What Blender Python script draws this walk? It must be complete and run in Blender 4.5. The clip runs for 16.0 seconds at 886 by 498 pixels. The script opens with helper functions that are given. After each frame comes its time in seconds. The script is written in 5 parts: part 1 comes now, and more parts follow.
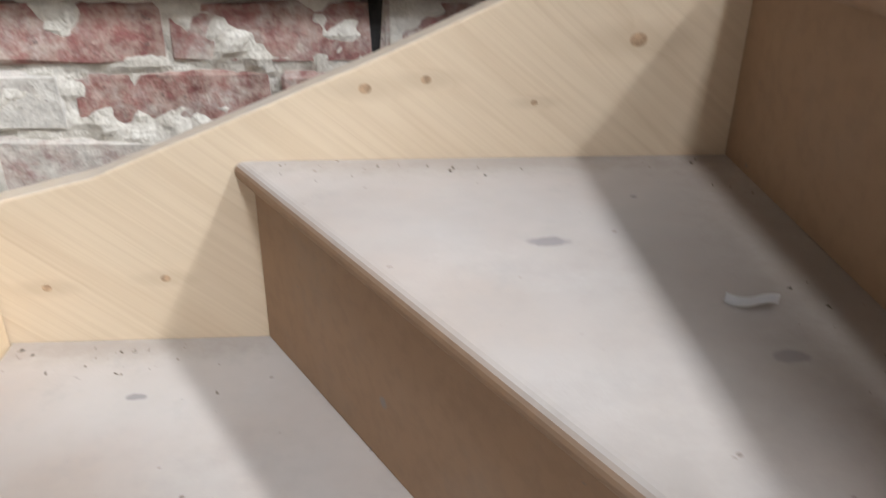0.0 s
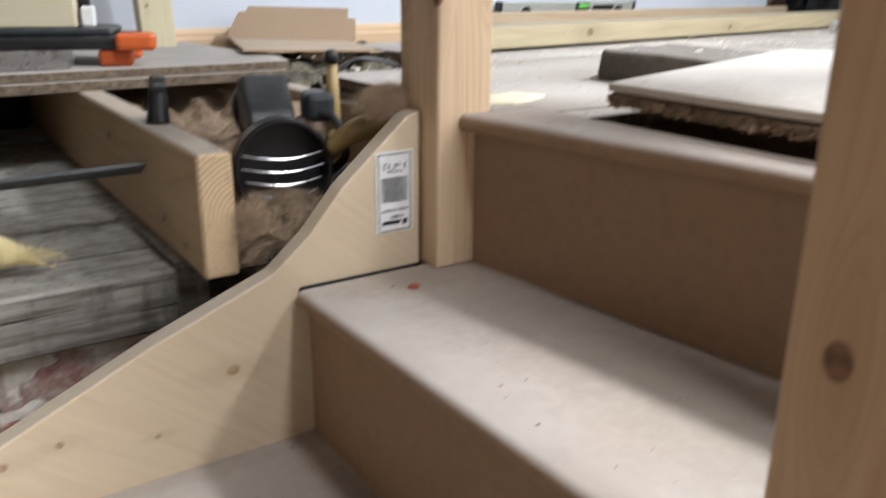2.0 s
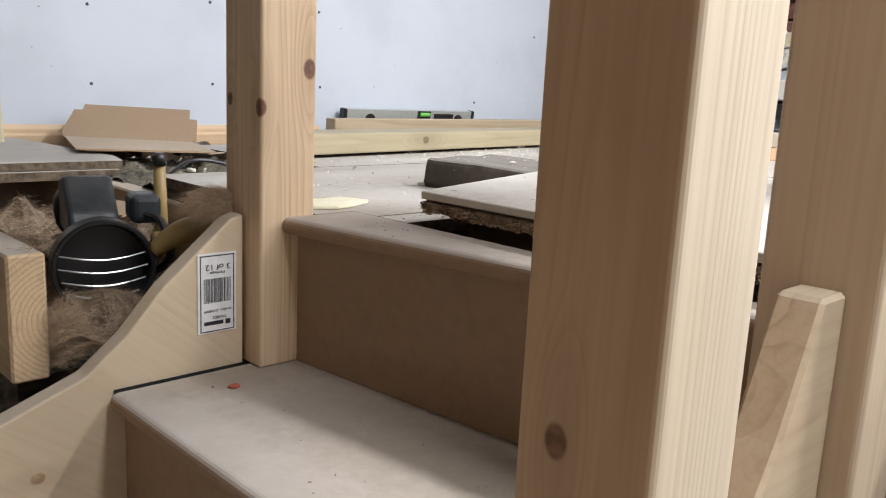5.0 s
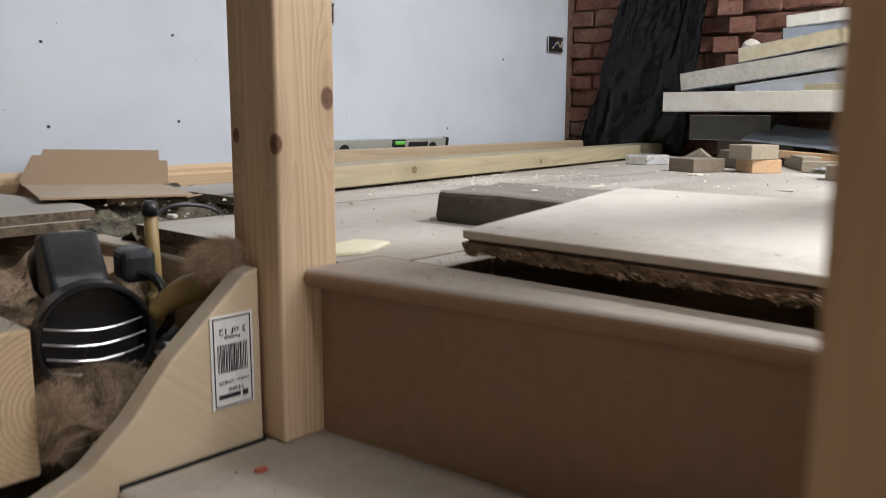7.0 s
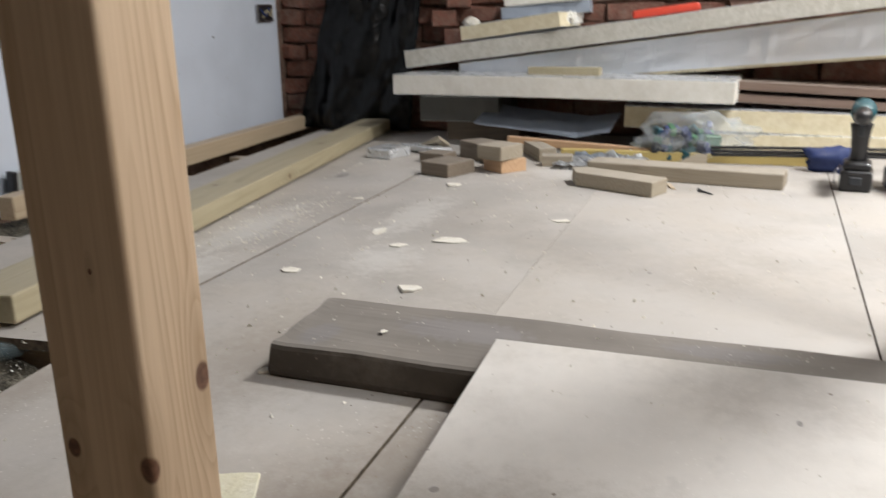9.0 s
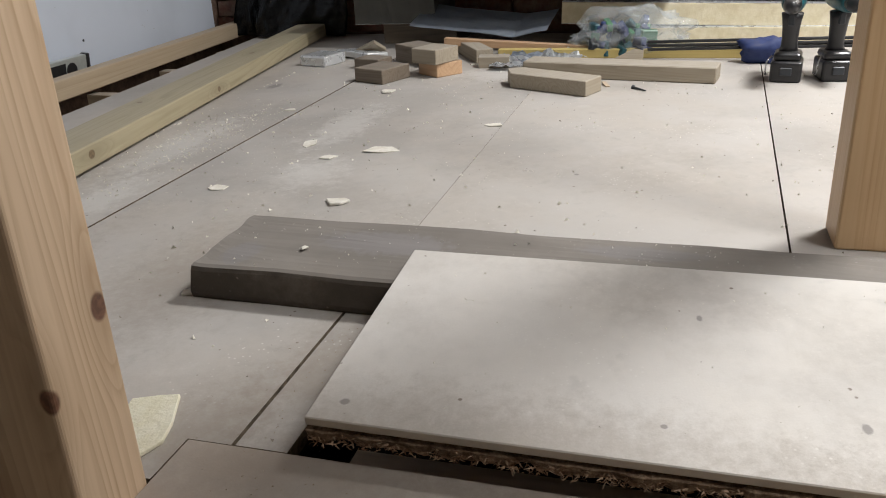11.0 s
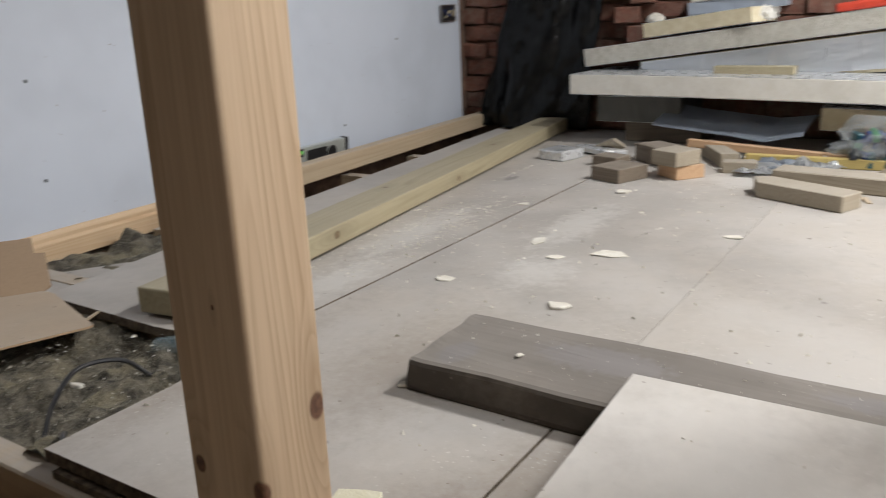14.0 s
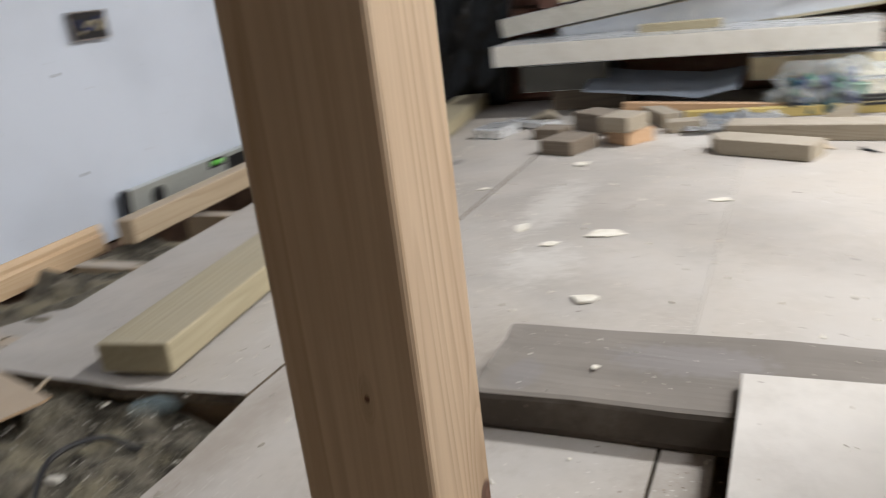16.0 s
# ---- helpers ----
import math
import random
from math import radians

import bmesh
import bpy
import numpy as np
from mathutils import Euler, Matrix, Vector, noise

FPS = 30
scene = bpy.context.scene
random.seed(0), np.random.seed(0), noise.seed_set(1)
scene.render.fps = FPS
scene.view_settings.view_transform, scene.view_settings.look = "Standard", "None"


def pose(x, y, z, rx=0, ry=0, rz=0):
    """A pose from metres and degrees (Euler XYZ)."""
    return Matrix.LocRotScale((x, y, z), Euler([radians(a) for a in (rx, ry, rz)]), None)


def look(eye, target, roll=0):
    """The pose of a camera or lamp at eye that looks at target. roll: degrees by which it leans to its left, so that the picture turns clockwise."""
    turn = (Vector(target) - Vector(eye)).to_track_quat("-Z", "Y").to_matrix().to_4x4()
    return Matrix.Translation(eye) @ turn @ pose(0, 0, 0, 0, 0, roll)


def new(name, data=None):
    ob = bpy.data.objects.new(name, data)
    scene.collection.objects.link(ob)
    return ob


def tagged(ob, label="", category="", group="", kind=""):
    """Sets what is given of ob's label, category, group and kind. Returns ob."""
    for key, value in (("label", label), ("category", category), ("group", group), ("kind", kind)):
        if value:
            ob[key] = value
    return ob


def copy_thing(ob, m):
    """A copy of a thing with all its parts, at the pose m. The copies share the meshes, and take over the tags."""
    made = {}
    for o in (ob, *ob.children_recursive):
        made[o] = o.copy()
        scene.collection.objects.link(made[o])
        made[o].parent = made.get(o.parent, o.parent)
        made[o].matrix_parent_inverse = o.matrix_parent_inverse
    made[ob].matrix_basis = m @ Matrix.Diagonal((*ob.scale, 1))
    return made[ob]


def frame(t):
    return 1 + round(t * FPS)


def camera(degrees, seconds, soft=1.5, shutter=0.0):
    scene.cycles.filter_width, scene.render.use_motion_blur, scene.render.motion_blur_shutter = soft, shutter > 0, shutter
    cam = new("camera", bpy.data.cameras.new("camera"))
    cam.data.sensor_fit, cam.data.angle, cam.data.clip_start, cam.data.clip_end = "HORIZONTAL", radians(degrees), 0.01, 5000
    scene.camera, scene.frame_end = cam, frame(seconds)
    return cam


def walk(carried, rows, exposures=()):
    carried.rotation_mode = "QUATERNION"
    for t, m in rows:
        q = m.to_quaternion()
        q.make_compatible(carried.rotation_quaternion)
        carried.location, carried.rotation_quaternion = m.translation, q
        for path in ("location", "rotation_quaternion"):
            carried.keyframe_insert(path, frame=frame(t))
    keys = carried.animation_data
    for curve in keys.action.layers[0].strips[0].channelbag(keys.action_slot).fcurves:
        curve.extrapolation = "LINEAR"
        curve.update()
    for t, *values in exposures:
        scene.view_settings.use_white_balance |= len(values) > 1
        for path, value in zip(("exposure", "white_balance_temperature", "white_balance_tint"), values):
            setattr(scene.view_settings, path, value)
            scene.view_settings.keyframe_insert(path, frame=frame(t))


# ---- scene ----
cam = camera(57.4, 16.0, soft=1.0, shutter=0.55)
PATH = [
    (0, (-0.055, 0.06, -0.115), (0.076, 1.831, -1.036), 0.7),
    (0.3, (-0.105, 0.058, -0.082), (0.051, 1.872, -0.91), 1.5),
    (0.5, (-0.167, 0.041, -0.047), (0.17, 1.884, -0.746), 1.3),
    (0.7, (-0.189, 0.03, 0.023), (0.43, 1.769, -0.748), 0.4),
    (1, (-0.214, 0.002, 0.103), (0.597, 1.596, -0.792), 2.5),
    (1.2, (-0.214, -0.018, 0.12), (0.635, 1.614, -0.666), 2.9),
    (1.5, (-0.182, -0.025, 0.134), (0.714, 1.598, -0.618), 0.5),
    (2, (-0.105, -0.06, 0.157), (0.963, 1.51, -0.472), 0.5),
    (2.5, (-0.097, -0.069, 0.171), (1.098, 1.467, -0.289), 2.3),
    (3, (-0.099, -0.087, 0.173), (1.143, 1.421, -0.254), 3.2),
    (3.5, (-0.105, -0.099, 0.167), (1.141, 1.403, -0.271), 3.2),
    (4, (-0.11, -0.104, 0.166), (1.158, 1.378, -0.278), 3.5),
    (4.5, (-0.111, -0.115, 0.164), (1.205, 1.332, -0.251), 3.9),
    (4.7, (-0.096, -0.124, 0.173), (1.249, 1.301, -0.226), 3.6),
    (6.8, (-0.092, -0.01, 0.165), (1.346, 1.339, -0.17), 0.3),
    (7, (-0.078, 0.042, 0.169), (1.379, 1.375, -0.152), 0.2),
    (7.5, (-0.012, 0.192, 0.258), (1.485, 1.471, -0.092), 0.2),
    (8, (0.017, 0.237, 0.315), (1.549, 1.458, -0.088), 0.4),
    (8.4, (0.041, 0.316, 0.302), (1.659, 1.41, -0.127), 0.4),
    (8.5, (0.032, 0.342, 0.332), (1.727, 1.301, -0.123), 0.7),
    (9, (-0.001, 0.362, 0.475), (1.809, 1.013, -0.073), -1.0),
    (9.5, (0.013, 0.339, 0.488), (1.769, 0.891, -0.294), -2.3),
    (9.7, (0.016, 0.324, 0.494), (1.779, 0.86, -0.284), -3.0),
    (11.8, (0.019, 0.307, 0.48), (1.783, 0.853, -0.288), -2.1),
    (12, (0.025, 0.309, 0.486), (1.787, 0.861, -0.284), -1.6),
    (12.5, (0.035, 0.302, 0.5), (1.809, 0.899, -0.205), -2.6),
    (13, (0.02, 0.294, 0.509), (1.804, 0.932, -0.132), -2.9),
    (13.5, (0.006, 0.302, 0.507), (1.747, 1.083, -0.095), -2.8),
    (14, (0.044, 0.312, 0.518), (1.645, 1.37, -0.045), -2.4),
    (14.5, (0.078, 0.318, 0.506), (1.571, 1.508, -0.089), -2.1),
    (15, (0.08, 0.345, 0.499), (1.477, 1.633, -0.125), -1.1),
    (15.2, (0.08, 0.364, 0.503), (1.439, 1.689, -0.126), -1.0),
    (15.5, (0.107, 0.433, 0.495), (1.512, 1.71, -0.133), -2.2),
    (16, (0.097, 0.578, 0.519), (1.818, 1.381, -0.107), -7.0),
]
walk(cam, [(t, look(eye, target, roll)) for t, eye, target, roll in PATH],
     exposures=[(0.0, 0.64, 6050, 10), (0.5, 0.76, 5850, 10), (1.0, 0.78, 5960, 10), (1.5, 0.7, 6180, 10), (2.0, 0.42, 6330, 10), (3.0, 0.04, 6520, 10), (3.5, 0.14, 6460, 10), (4.5, 0.16, 6460, 10), (7.0, -0.2, 6650, 10), (8.0, -0.42, 6700, 10), (8.5, -0.3, 6700, 10), (9.0, -0.58, 6650, 10), (9.5, -0.78, 6650, 10), (12.0, -0.78, 6650, 10), (12.5, -0.88, 6650, 10), (13.0, -0.9, 6650, 10), (13.5, -0.74, 6650, 10), (14.5, -0.48, 6650, 10), (15.0, -0.42, 6650, 10), (15.5, -0.18, 6600, 10), (16.0, -0.42, 6600, 10)])

# ---- light ----
world = bpy.data.worlds.new("world")
scene.world = world
world.use_nodes = True
wn = world.node_tree
sky = wn.nodes.new("ShaderNodeTexSky")
sky.sky_type, sky.sun_disc = "NISHITA", False
sky.sun_elevation, sky.sun_rotation = radians(35), radians(200)
wn.links.new(sky.outputs[0], wn.nodes["Background"].inputs[0])
wn.nodes["Background"].inputs[1].default_value = 0.12
scene.view_settings.exposure = 0.0


def window_light(name, m, w, h, power, colour):
    d = bpy.data.lights.new(name, "AREA")
    d.shape, d.size, d.size_y, d.energy, d.color = "RECTANGLE", w, h, power, colour
    ob = new(name, d)
    ob.matrix_basis = m
    return ob


SOUTH = -2.1
# openings in the outer walls: one added opposite the lining wall for fill, a smaller window in the brick wall
WIN_S = (0.90, 1.90, 0.80, 2.15)
WIN_E = (-1.65, -0.75, 0.9, 2.0)
# weak fill light from the south, added behind the opening
window_light("south_fill_daylight", look((1.40, SOUTH - 0.06, 1.48), (0.9, 1.0, 0.3)), 0.96, 1.3, 14, (0.96, 0.98, 1.0))
window_light("east_window_daylight", look((3.44, -1.2, 1.45), (1.6, 0.2, 0.2)), 0.85, 1.05, 44, (1.0, 0.97, 0.92))
# two roof lights: one over the stair, one over the boards
ROOFS = ((0.22, 0.74, -1.60, -0.90, 72), (1.92, 2.27, -0.86, -0.46, 150))
for x0, x1, y0, y1, power in ROOFS:
    window_light("roof_light_daylight", pose((x0 + x1) / 2, (y0 + y1) / 2, 2.40), x1 - x0, y1 - y0, power, (0.97, 0.985, 1.0))

# ---- material helpers ----


class Nodes:
    def __init__(self, name):
        self.m = bpy.data.materials.new(name)
        self.m.use_nodes = True
        self.t = self.m.node_tree
        self.b = self.t.nodes["Principled BSDF"]

    def add(self, kind, **ins):
        n = self.t.nodes.new(kind)
        for k, v in ins.items():
            self.put(n, k, v)
        return n

    def put(self, n, k, v):
        sock = n.inputs[int(k[1:])] if k[0] == "i" and k[1:].isdigit() else n.inputs[k.replace("_", " ")]
        if isinstance(v, bpy.types.NodeSocket):
            self.t.links.new(v, sock)
        else:
            sock.default_value = v

    def math(self, op, a, b=0.0, c=0.0):
        n = self.add("ShaderNodeMath", i0=a, i1=b, i2=c)
        n.operation = op
        return n.outputs[0]

    def vec(self, op, a, b=(0, 0, 0)):
        n = self.add("ShaderNodeVectorMath", i0=a, i1=b)
        n.operation = op
        return n.outputs[1] if op in ("LENGTH", "DISTANCE") else n.outputs[0]

    def step(self, v, lo, hi, a=0.0, b=1.0):
        n = self.add("ShaderNodeMapRange", i0=v, i1=lo, i2=hi, i3=a, i4=b)
        n.interpolation_type = "SMOOTHSTEP"
        return n.outputs[0]

    def noise(self, v, scale=5.0, detail=3.0, rough=0.55, dist=0.0):
        n = self.add("ShaderNodeTexNoise", Vector=v, Scale=scale, Detail=detail, Roughness=rough, Distortion=dist)
        return n.outputs[0]

    def mix(self, f, a, b):
        n = self.add("ShaderNodeMix")
        n.data_type = "RGBA"
        for i, v in ((0, f), (6, a), (7, b)):
            if isinstance(v, bpy.types.NodeSocket):
                self.t.links.new(v, n.inputs[i])
            else:
                n.inputs[i].default_value = (*v, 1) if i else v
        return n.outputs[2]

    def coords(self, shift=7.0):
        """Object coordinates, and the same moved by a random amount for each object."""
        p = self.add("ShaderNodeTexCoord").outputs["Object"]
        r = self.add("ShaderNodeObjectInfo").outputs["Random"]
        return p, self.vec("ADD", p, self.vec("MULTIPLY", self.add("ShaderNodeCombineXYZ", i0=r, i1=r, i2=r).outputs[0], (shift, shift * 1.7, shift * 2.3))), r

    def up(self):
        g = self.add("ShaderNodeNewGeometry").outputs["Normal"]
        return self.add("ShaderNodeSeparateXYZ", i0=g).outputs[2]

    def done(self, colour, rough=0.6, bump=None, strength=0.3, dist=0.002, metal=0.0):
        self.put(self.b, "Base Color", colour if isinstance(colour, bpy.types.NodeSocket) else (*colour, 1))
        self.put(self.b, "Roughness", rough)
        self.put(self.b, "Metallic", metal)
        if bump is not None:
            self.put(self.b, "Normal", self.add("ShaderNodeBump", Strength=strength, Distance=dist, Height=bump).outputs[0])
        return self.m


def pine(name, axis="z", light=(0.66, 0.50, 0.33), dark=(0.50, 0.33, 0.18), knots=(), dust=0.0, rough=0.5, rings=30.0, lean=0.0, knot=(0.17, 0.085, 0.045), grain=0.62, whirl=3.0, lit_face=None):
    n = Nodes(name)
    p, q, r = n.coords()
    run, cross = 0.42, 9.0
    if lean:
        m = n.add("ShaderNodeMapping", Vector=q)
        m.inputs["Rotation"].default_value = (0, radians(lean), 0)
        q = m.outputs[0]
    k = {"x": (run, cross, cross), "y": (cross, run, cross), "z": (cross, cross, run)}[axis]
    fine = {"x": (4, 160, 160), "y": (160, 4, 160), "z": (160, 160, 4)}[axis]
    squash = {"x": (0.8, 1, 1), "y": (1, 0.8, 1), "z": (1, 1, 0.72)}[axis]
    spread = {"x": (0.3, 1, 1), "y": (1, 0.3, 1), "z": (1, 1, 0.3)}[axis]
    low = n.noise(n.vec("MULTIPLY", q, k), 1.0, 1.5, 0.45, 0.2)
    core, swirl = None, None
    for x, y, z, rad in knots:
        d = n.math("DIVIDE", n.vec("LENGTH", n.vec("MULTIPLY", n.vec("SUBTRACT", p, (x, y, z)), squash)), rad)
        c, w = n.step(d, 1.05, 0.7), n.step(n.math("DIVIDE", n.vec("LENGTH", n.vec("MULTIPLY", n.vec("SUBTRACT", p, (x, y, z)), spread)), rad), 3.2, 0.6)
        core = c if core is None else n.math("MAXIMUM", core, c)
        swirl = w if swirl is None else n.math("MAXIMUM", swirl, w)
    phase = n.math("MULTIPLY", low, rings)
    if swirl is not None:
        phase = n.math("ADD", phase, n.math("MULTIPLY", swirl, whirl))
    saw = n.math("FRACT", n.math("MULTIPLY", phase, 0.8))
    ring = n.math("MULTIPLY", n.math("POWER", saw, 2.6), n.step(saw, 1.0, 0.86))
    streak = n.noise(n.vec("MULTIPLY", q, fine), 1.0, 2.0)
    ring = n.math("MULTIPLY", ring, n.step(n.noise(n.vec("MULTIPLY", q, k), 2.3, 3, 0.6), 0.3, 0.7, 0.35, 1.3))
    f = n.math("MULTIPLY_ADD", ring, grain, n.math("MULTIPLY", n.step(streak, 0.35, 0.75), 0.34))
    c = n.mix(f, light, dark)
    c = n.mix(n.step(n.noise(q, 3.0), 0.35, 0.75, 0.0, 0.25), c, tuple(v * 0.72 for v in light))
    if core is not None:
        c = n.mix(n.math("MULTIPLY", swirl, 0.3), c, tuple(v * 0.7 for v in dark))
        c = n.mix(core, c, n.mix(n.step(n.noise(p, 150, 3), 0.35, 0.7), knot, tuple(v * 1.7 for v in knot)))
    # daylight on the south-facing side put into the colour as paler wood
    if lit_face is not None:
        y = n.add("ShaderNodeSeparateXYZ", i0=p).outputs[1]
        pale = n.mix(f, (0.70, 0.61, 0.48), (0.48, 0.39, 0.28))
        c = n.mix(n.step(n.math("ADD", y, n.math("MULTIPLY", low, 0.006)), lit_face + 0.008, lit_face + 0.003, 0.0, 0.85), c, pale)
    if dust:
        s = n.math("MULTIPLY", n.step(n.up(), 0.4, 0.9), n.step(n.noise(p, 14, 5, 0.65), 0.3, 0.62, dust * 0.45, dust))
        c = n.mix(s, c, (0.46, 0.43, 0.395))
    return n.done(c, rough, f, 0.2, 0.001)


def sheet(name, base, dust, amount, speck=(0.2, 0.16, 0.13), scale=60.0, rough=0.7, flecks=0.0, spots=(), pale=(), stain=0.0, dirt_shade=()):
    """Board such as MDF or chipboard, with dust lying on what faces up."""
    n = Nodes(name)
    p, q, r = n.coords()
    big, mid, fine = n.noise(q, 3.5, 4, 0.6), n.noise(p, 22, 5, 0.65), n.noise(q, 380, 2)
    c = n.mix(n.step(n.noise(q, scale, 3), 0.4, 0.7, 0, 0.35), base, tuple(v * 0.72 for v in base))
    d = n.math("MULTIPLY", n.step(n.up(), 0.35, 0.9), n.step(big, 0.25, 0.7, amount * 0.62, amount))
    c = n.mix(d, c, dust)
    flat = n.step(n.up(), 0.35, 0.9, 0.15, 1.0)
    c = n.mix(n.math("MULTIPLY", flat, n.step(mid, 0.56, 0.78, 0, 0.34 * amount)), c, tuple(v * 0.62 for v in dust))
    c = n.mix(n.math("MULTIPLY", flat, n.step(n.noise(q, 6.5, 6, 0.7), 0.6, 0.78, 0, 0.3 * amount)), c, (0.68, 0.65, 0.61))
    c = n.mix(n.math("MULTIPLY", n.step(n.up(), 0.35, 0.9), n.step(n.noise(q, 2.1, 7, 0.62), 0.44, 0.68, 0.0, 0.5 * amount)), c, tuple(v * 0.64 for v in dust))
    dots = n.add("ShaderNodeTexVoronoi", Vector=p, Scale=70.0).outputs["Distance"]
    pick = n.step(n.noise(p, 37, 2), 0.63, 0.68)
    c = n.mix(n.math("MULTIPLY", n.step(dots, 0.20, 0.1), pick), c, speck)
    for x, y, z, a, b in spots:
        d = n.vec("LENGTH", n.vec("MULTIPLY", n.vec("SUBTRACT", p, (x, y, z)), (1 / a, 1 / b, 1 / max(a, b))))
        d = n.math("ADD", d, n.math("MULTIPLY_ADD", n.noise(p, 90, 4), 0.9, -0.45))
        c = n.mix(n.step(d, 1.0, 0.55, 0.0, 0.8), c, (0.22, 0.205, 0.20))
    for x, y, a, b in pale:
        d = n.vec("LENGTH", n.vec("MULTIPLY", n.vec("SUBTRACT", p, (x, y, 0.018)), (1 / a, 1 / b, 1.0)))
        d = n.math("ADD", d, n.math("MULTIPLY_ADD", n.noise(p, 30, 7, 0.8), 2.6, -1.3))
        c = n.mix(n.step(d, 0.95, 0.2, 0.0, 0.55), c, (0.62, 0.60, 0.57))
    # brown dirt patches; some on the treads put shade into the colour
    for x, y, a, b, *level in dirt_shade:
        d = n.vec("LENGTH", n.vec("MULTIPLY", n.vec("SUBTRACT", p, (x, y, level[0] if level else 0.0)), (1 / a, 1 / b, 9.0)))
        d = n.math("ADD", d, n.math("MULTIPLY_ADD", n.noise(p, 45, 7, 0.8), 2.4, -1.2))
        c = n.mix(n.math("MULTIPLY", n.step(n.up(), 0.35, 0.9), n.step(d, 1.5, 0.0, 0.0, 0.55)), c, (0.28, 0.235, 0.19))
    if stain:
        c = n.mix(n.math("MULTIPLY", n.step(n.noise(q, 3.0, 8, 0.7), 0.46, 0.70, 0.0, stain), n.step(n.noise(q, 60, 4, 0.7), 0.3, 0.6, 0.5, 1.0)), c, (0.27, 0.235, 0.20))
    if flecks:
        white = n.add("ShaderNodeTexVoronoi", Vector=q, Scale=110.0).outputs["Distance"]
        c = n.mix(n.math("MULTIPLY", n.step(white, 0.2, 0.1), n.step(n.noise(q, 5, 4, 0.6), 0.5, 0.72, 0.0, flecks)), c, (0.74, 0.72, 0.68))
    return n.done(c, rough, n.math("ADD", fine, n.math("MULTIPLY", mid, 2.0)), 0.15, 0.001)


def plain(name, c, rough=0.5, metal=0.0, vary=0.25, scale=40.0, bump=0.1):
    n = Nodes(name)
    p, q, r = n.coords()
    f = n.noise(q, scale, 4, 0.6)
    col = n.mix(n.step(f, 0.35, 0.75, 0, vary), c, tuple(v * 0.55 for v in c))
    col = n.mix(n.math("MULTIPLY", n.step(n.up(), 0.3, 1.0), n.step(n.noise(q, 25, 4), 0.4, 0.7, 0.0, 0.14)), col, (0.42, 0.39, 0.36))
    return n.done(col, n.step(f, 0.3, 0.8, rough * 0.85, min(1.0, rough * 1.2)), f, bump, 0.001, metal)


def glassy(name, c, alpha, rough=0.15):
    n = Nodes(name)
    p, q, r = n.coords()
    n.put(n.b, "Alpha", alpha)
    f = n.noise(q, 30, 3)
    return n.done(c, rough, f, 0.6, 0.004)


def brickwork(name, red, paint, cover):
    n = Nodes(name)
    p, q, r = n.coords()
    c = n.mix(n.step(n.noise(q, 28, 5, 0.65), 0.35, 0.7), red, tuple(v * 0.5 for v in red))
    c = n.mix(n.math("MULTIPLY", r, 0.55), c, (red[0] * 0.75, red[1] * 0.9, red[2] * 1.1))
    if cover:
        edge = n.math("ADD", n.noise(q, 16, 7, 0.72), n.math("MULTIPLY_ADD", r, 0.24, -0.12))
        worn = n.mix(n.step(n.noise(q, 40, 6, 0.7), 0.36, 0.68), paint, tuple(v * 0.7 for v in paint))
        c = n.mix(n.step(n.noise(q, 55, 5, 0.7), 0.36, 0.66, 0.0, 0.6), c, (paint[0] * 0.8, paint[1] * 0.7, paint[2] * 0.65))
        c = n.mix(n.step(edge, 0.50 - cover * 0.16, 0.76 - cover * 0.12, 0.0, 0.9), c, worn)
        c = n.mix(n.step(n.noise(q, 120, 3, 0.6), 0.66, 0.72, 0.0, 0.7), c, (0.12, 0.09, 0.08))
    h = n.math("ADD", n.noise(q, 60, 5, 0.7), n.noise(q, 12, 3))
    return n.done(c, 0.85, h, 0.7, 0.006)


def rough_stuff(name, a, b, scale, bump=0.8, depth=0.01, rough=0.95, third=None):
    n = Nodes(name)
    p, q, r = n.coords()
    f = n.noise(q, scale, 6, 0.7)
    c = n.mix(n.step(f, 0.3, 0.7), a, b)
    if third:
        c = n.mix(n.step(n.noise(q, scale * 0.35, 4, 0.6), 0.5, 0.66), c, third)
    return n.done(c, rough, n.noise(q, scale * 3, 5, 0.7), bump, depth)


def strands(name, a, b):
    n = Nodes(name)
    i = n.add("ShaderNodeNewGeometry").outputs["Random Per Island"]
    return n.done(n.mix(i, a, b), 0.8)


# patches at -0.2 also paint the newels' shade; nosing ones are brown dirt
STEP_MDF = sheet("stair_mdf", (0.30, 0.188, 0.112), (0.48, 0.45, 0.42), 0.88, stain=0.3, dirt_shade=((0.57, 0.66, 0.07, 0.20), (0.58, 0.25, 0.05, 0.25), (0.46, 0.52, 0.12, 0.45, -0.2), (0.49, 0.30, 0.10, 0.30, -0.2), (0.38, 0.76, 0.14, 0.05, -0.2), (0.26, 0.55, 0.05, 0.35, -0.4), (0.05, 0.79, 0.3, 0.03, -0.4), (-0.35, 0.79, 0.2, 0.03, -0.6)), spots=((0.069, 0.617, -0.4, 0.020, 0.010), (0.19, 0.455, -0.4, 0.014, 0.008), (-0.062, 0.594, -0.532, 0.007, 0.007), (0.445, 0.55, -0.2, 0.003, 0.003), (0.16, 0.70, -0.4, 0.004, 0.004), (-0.30, 0.70, -0.6, 0.012, 0.006)))
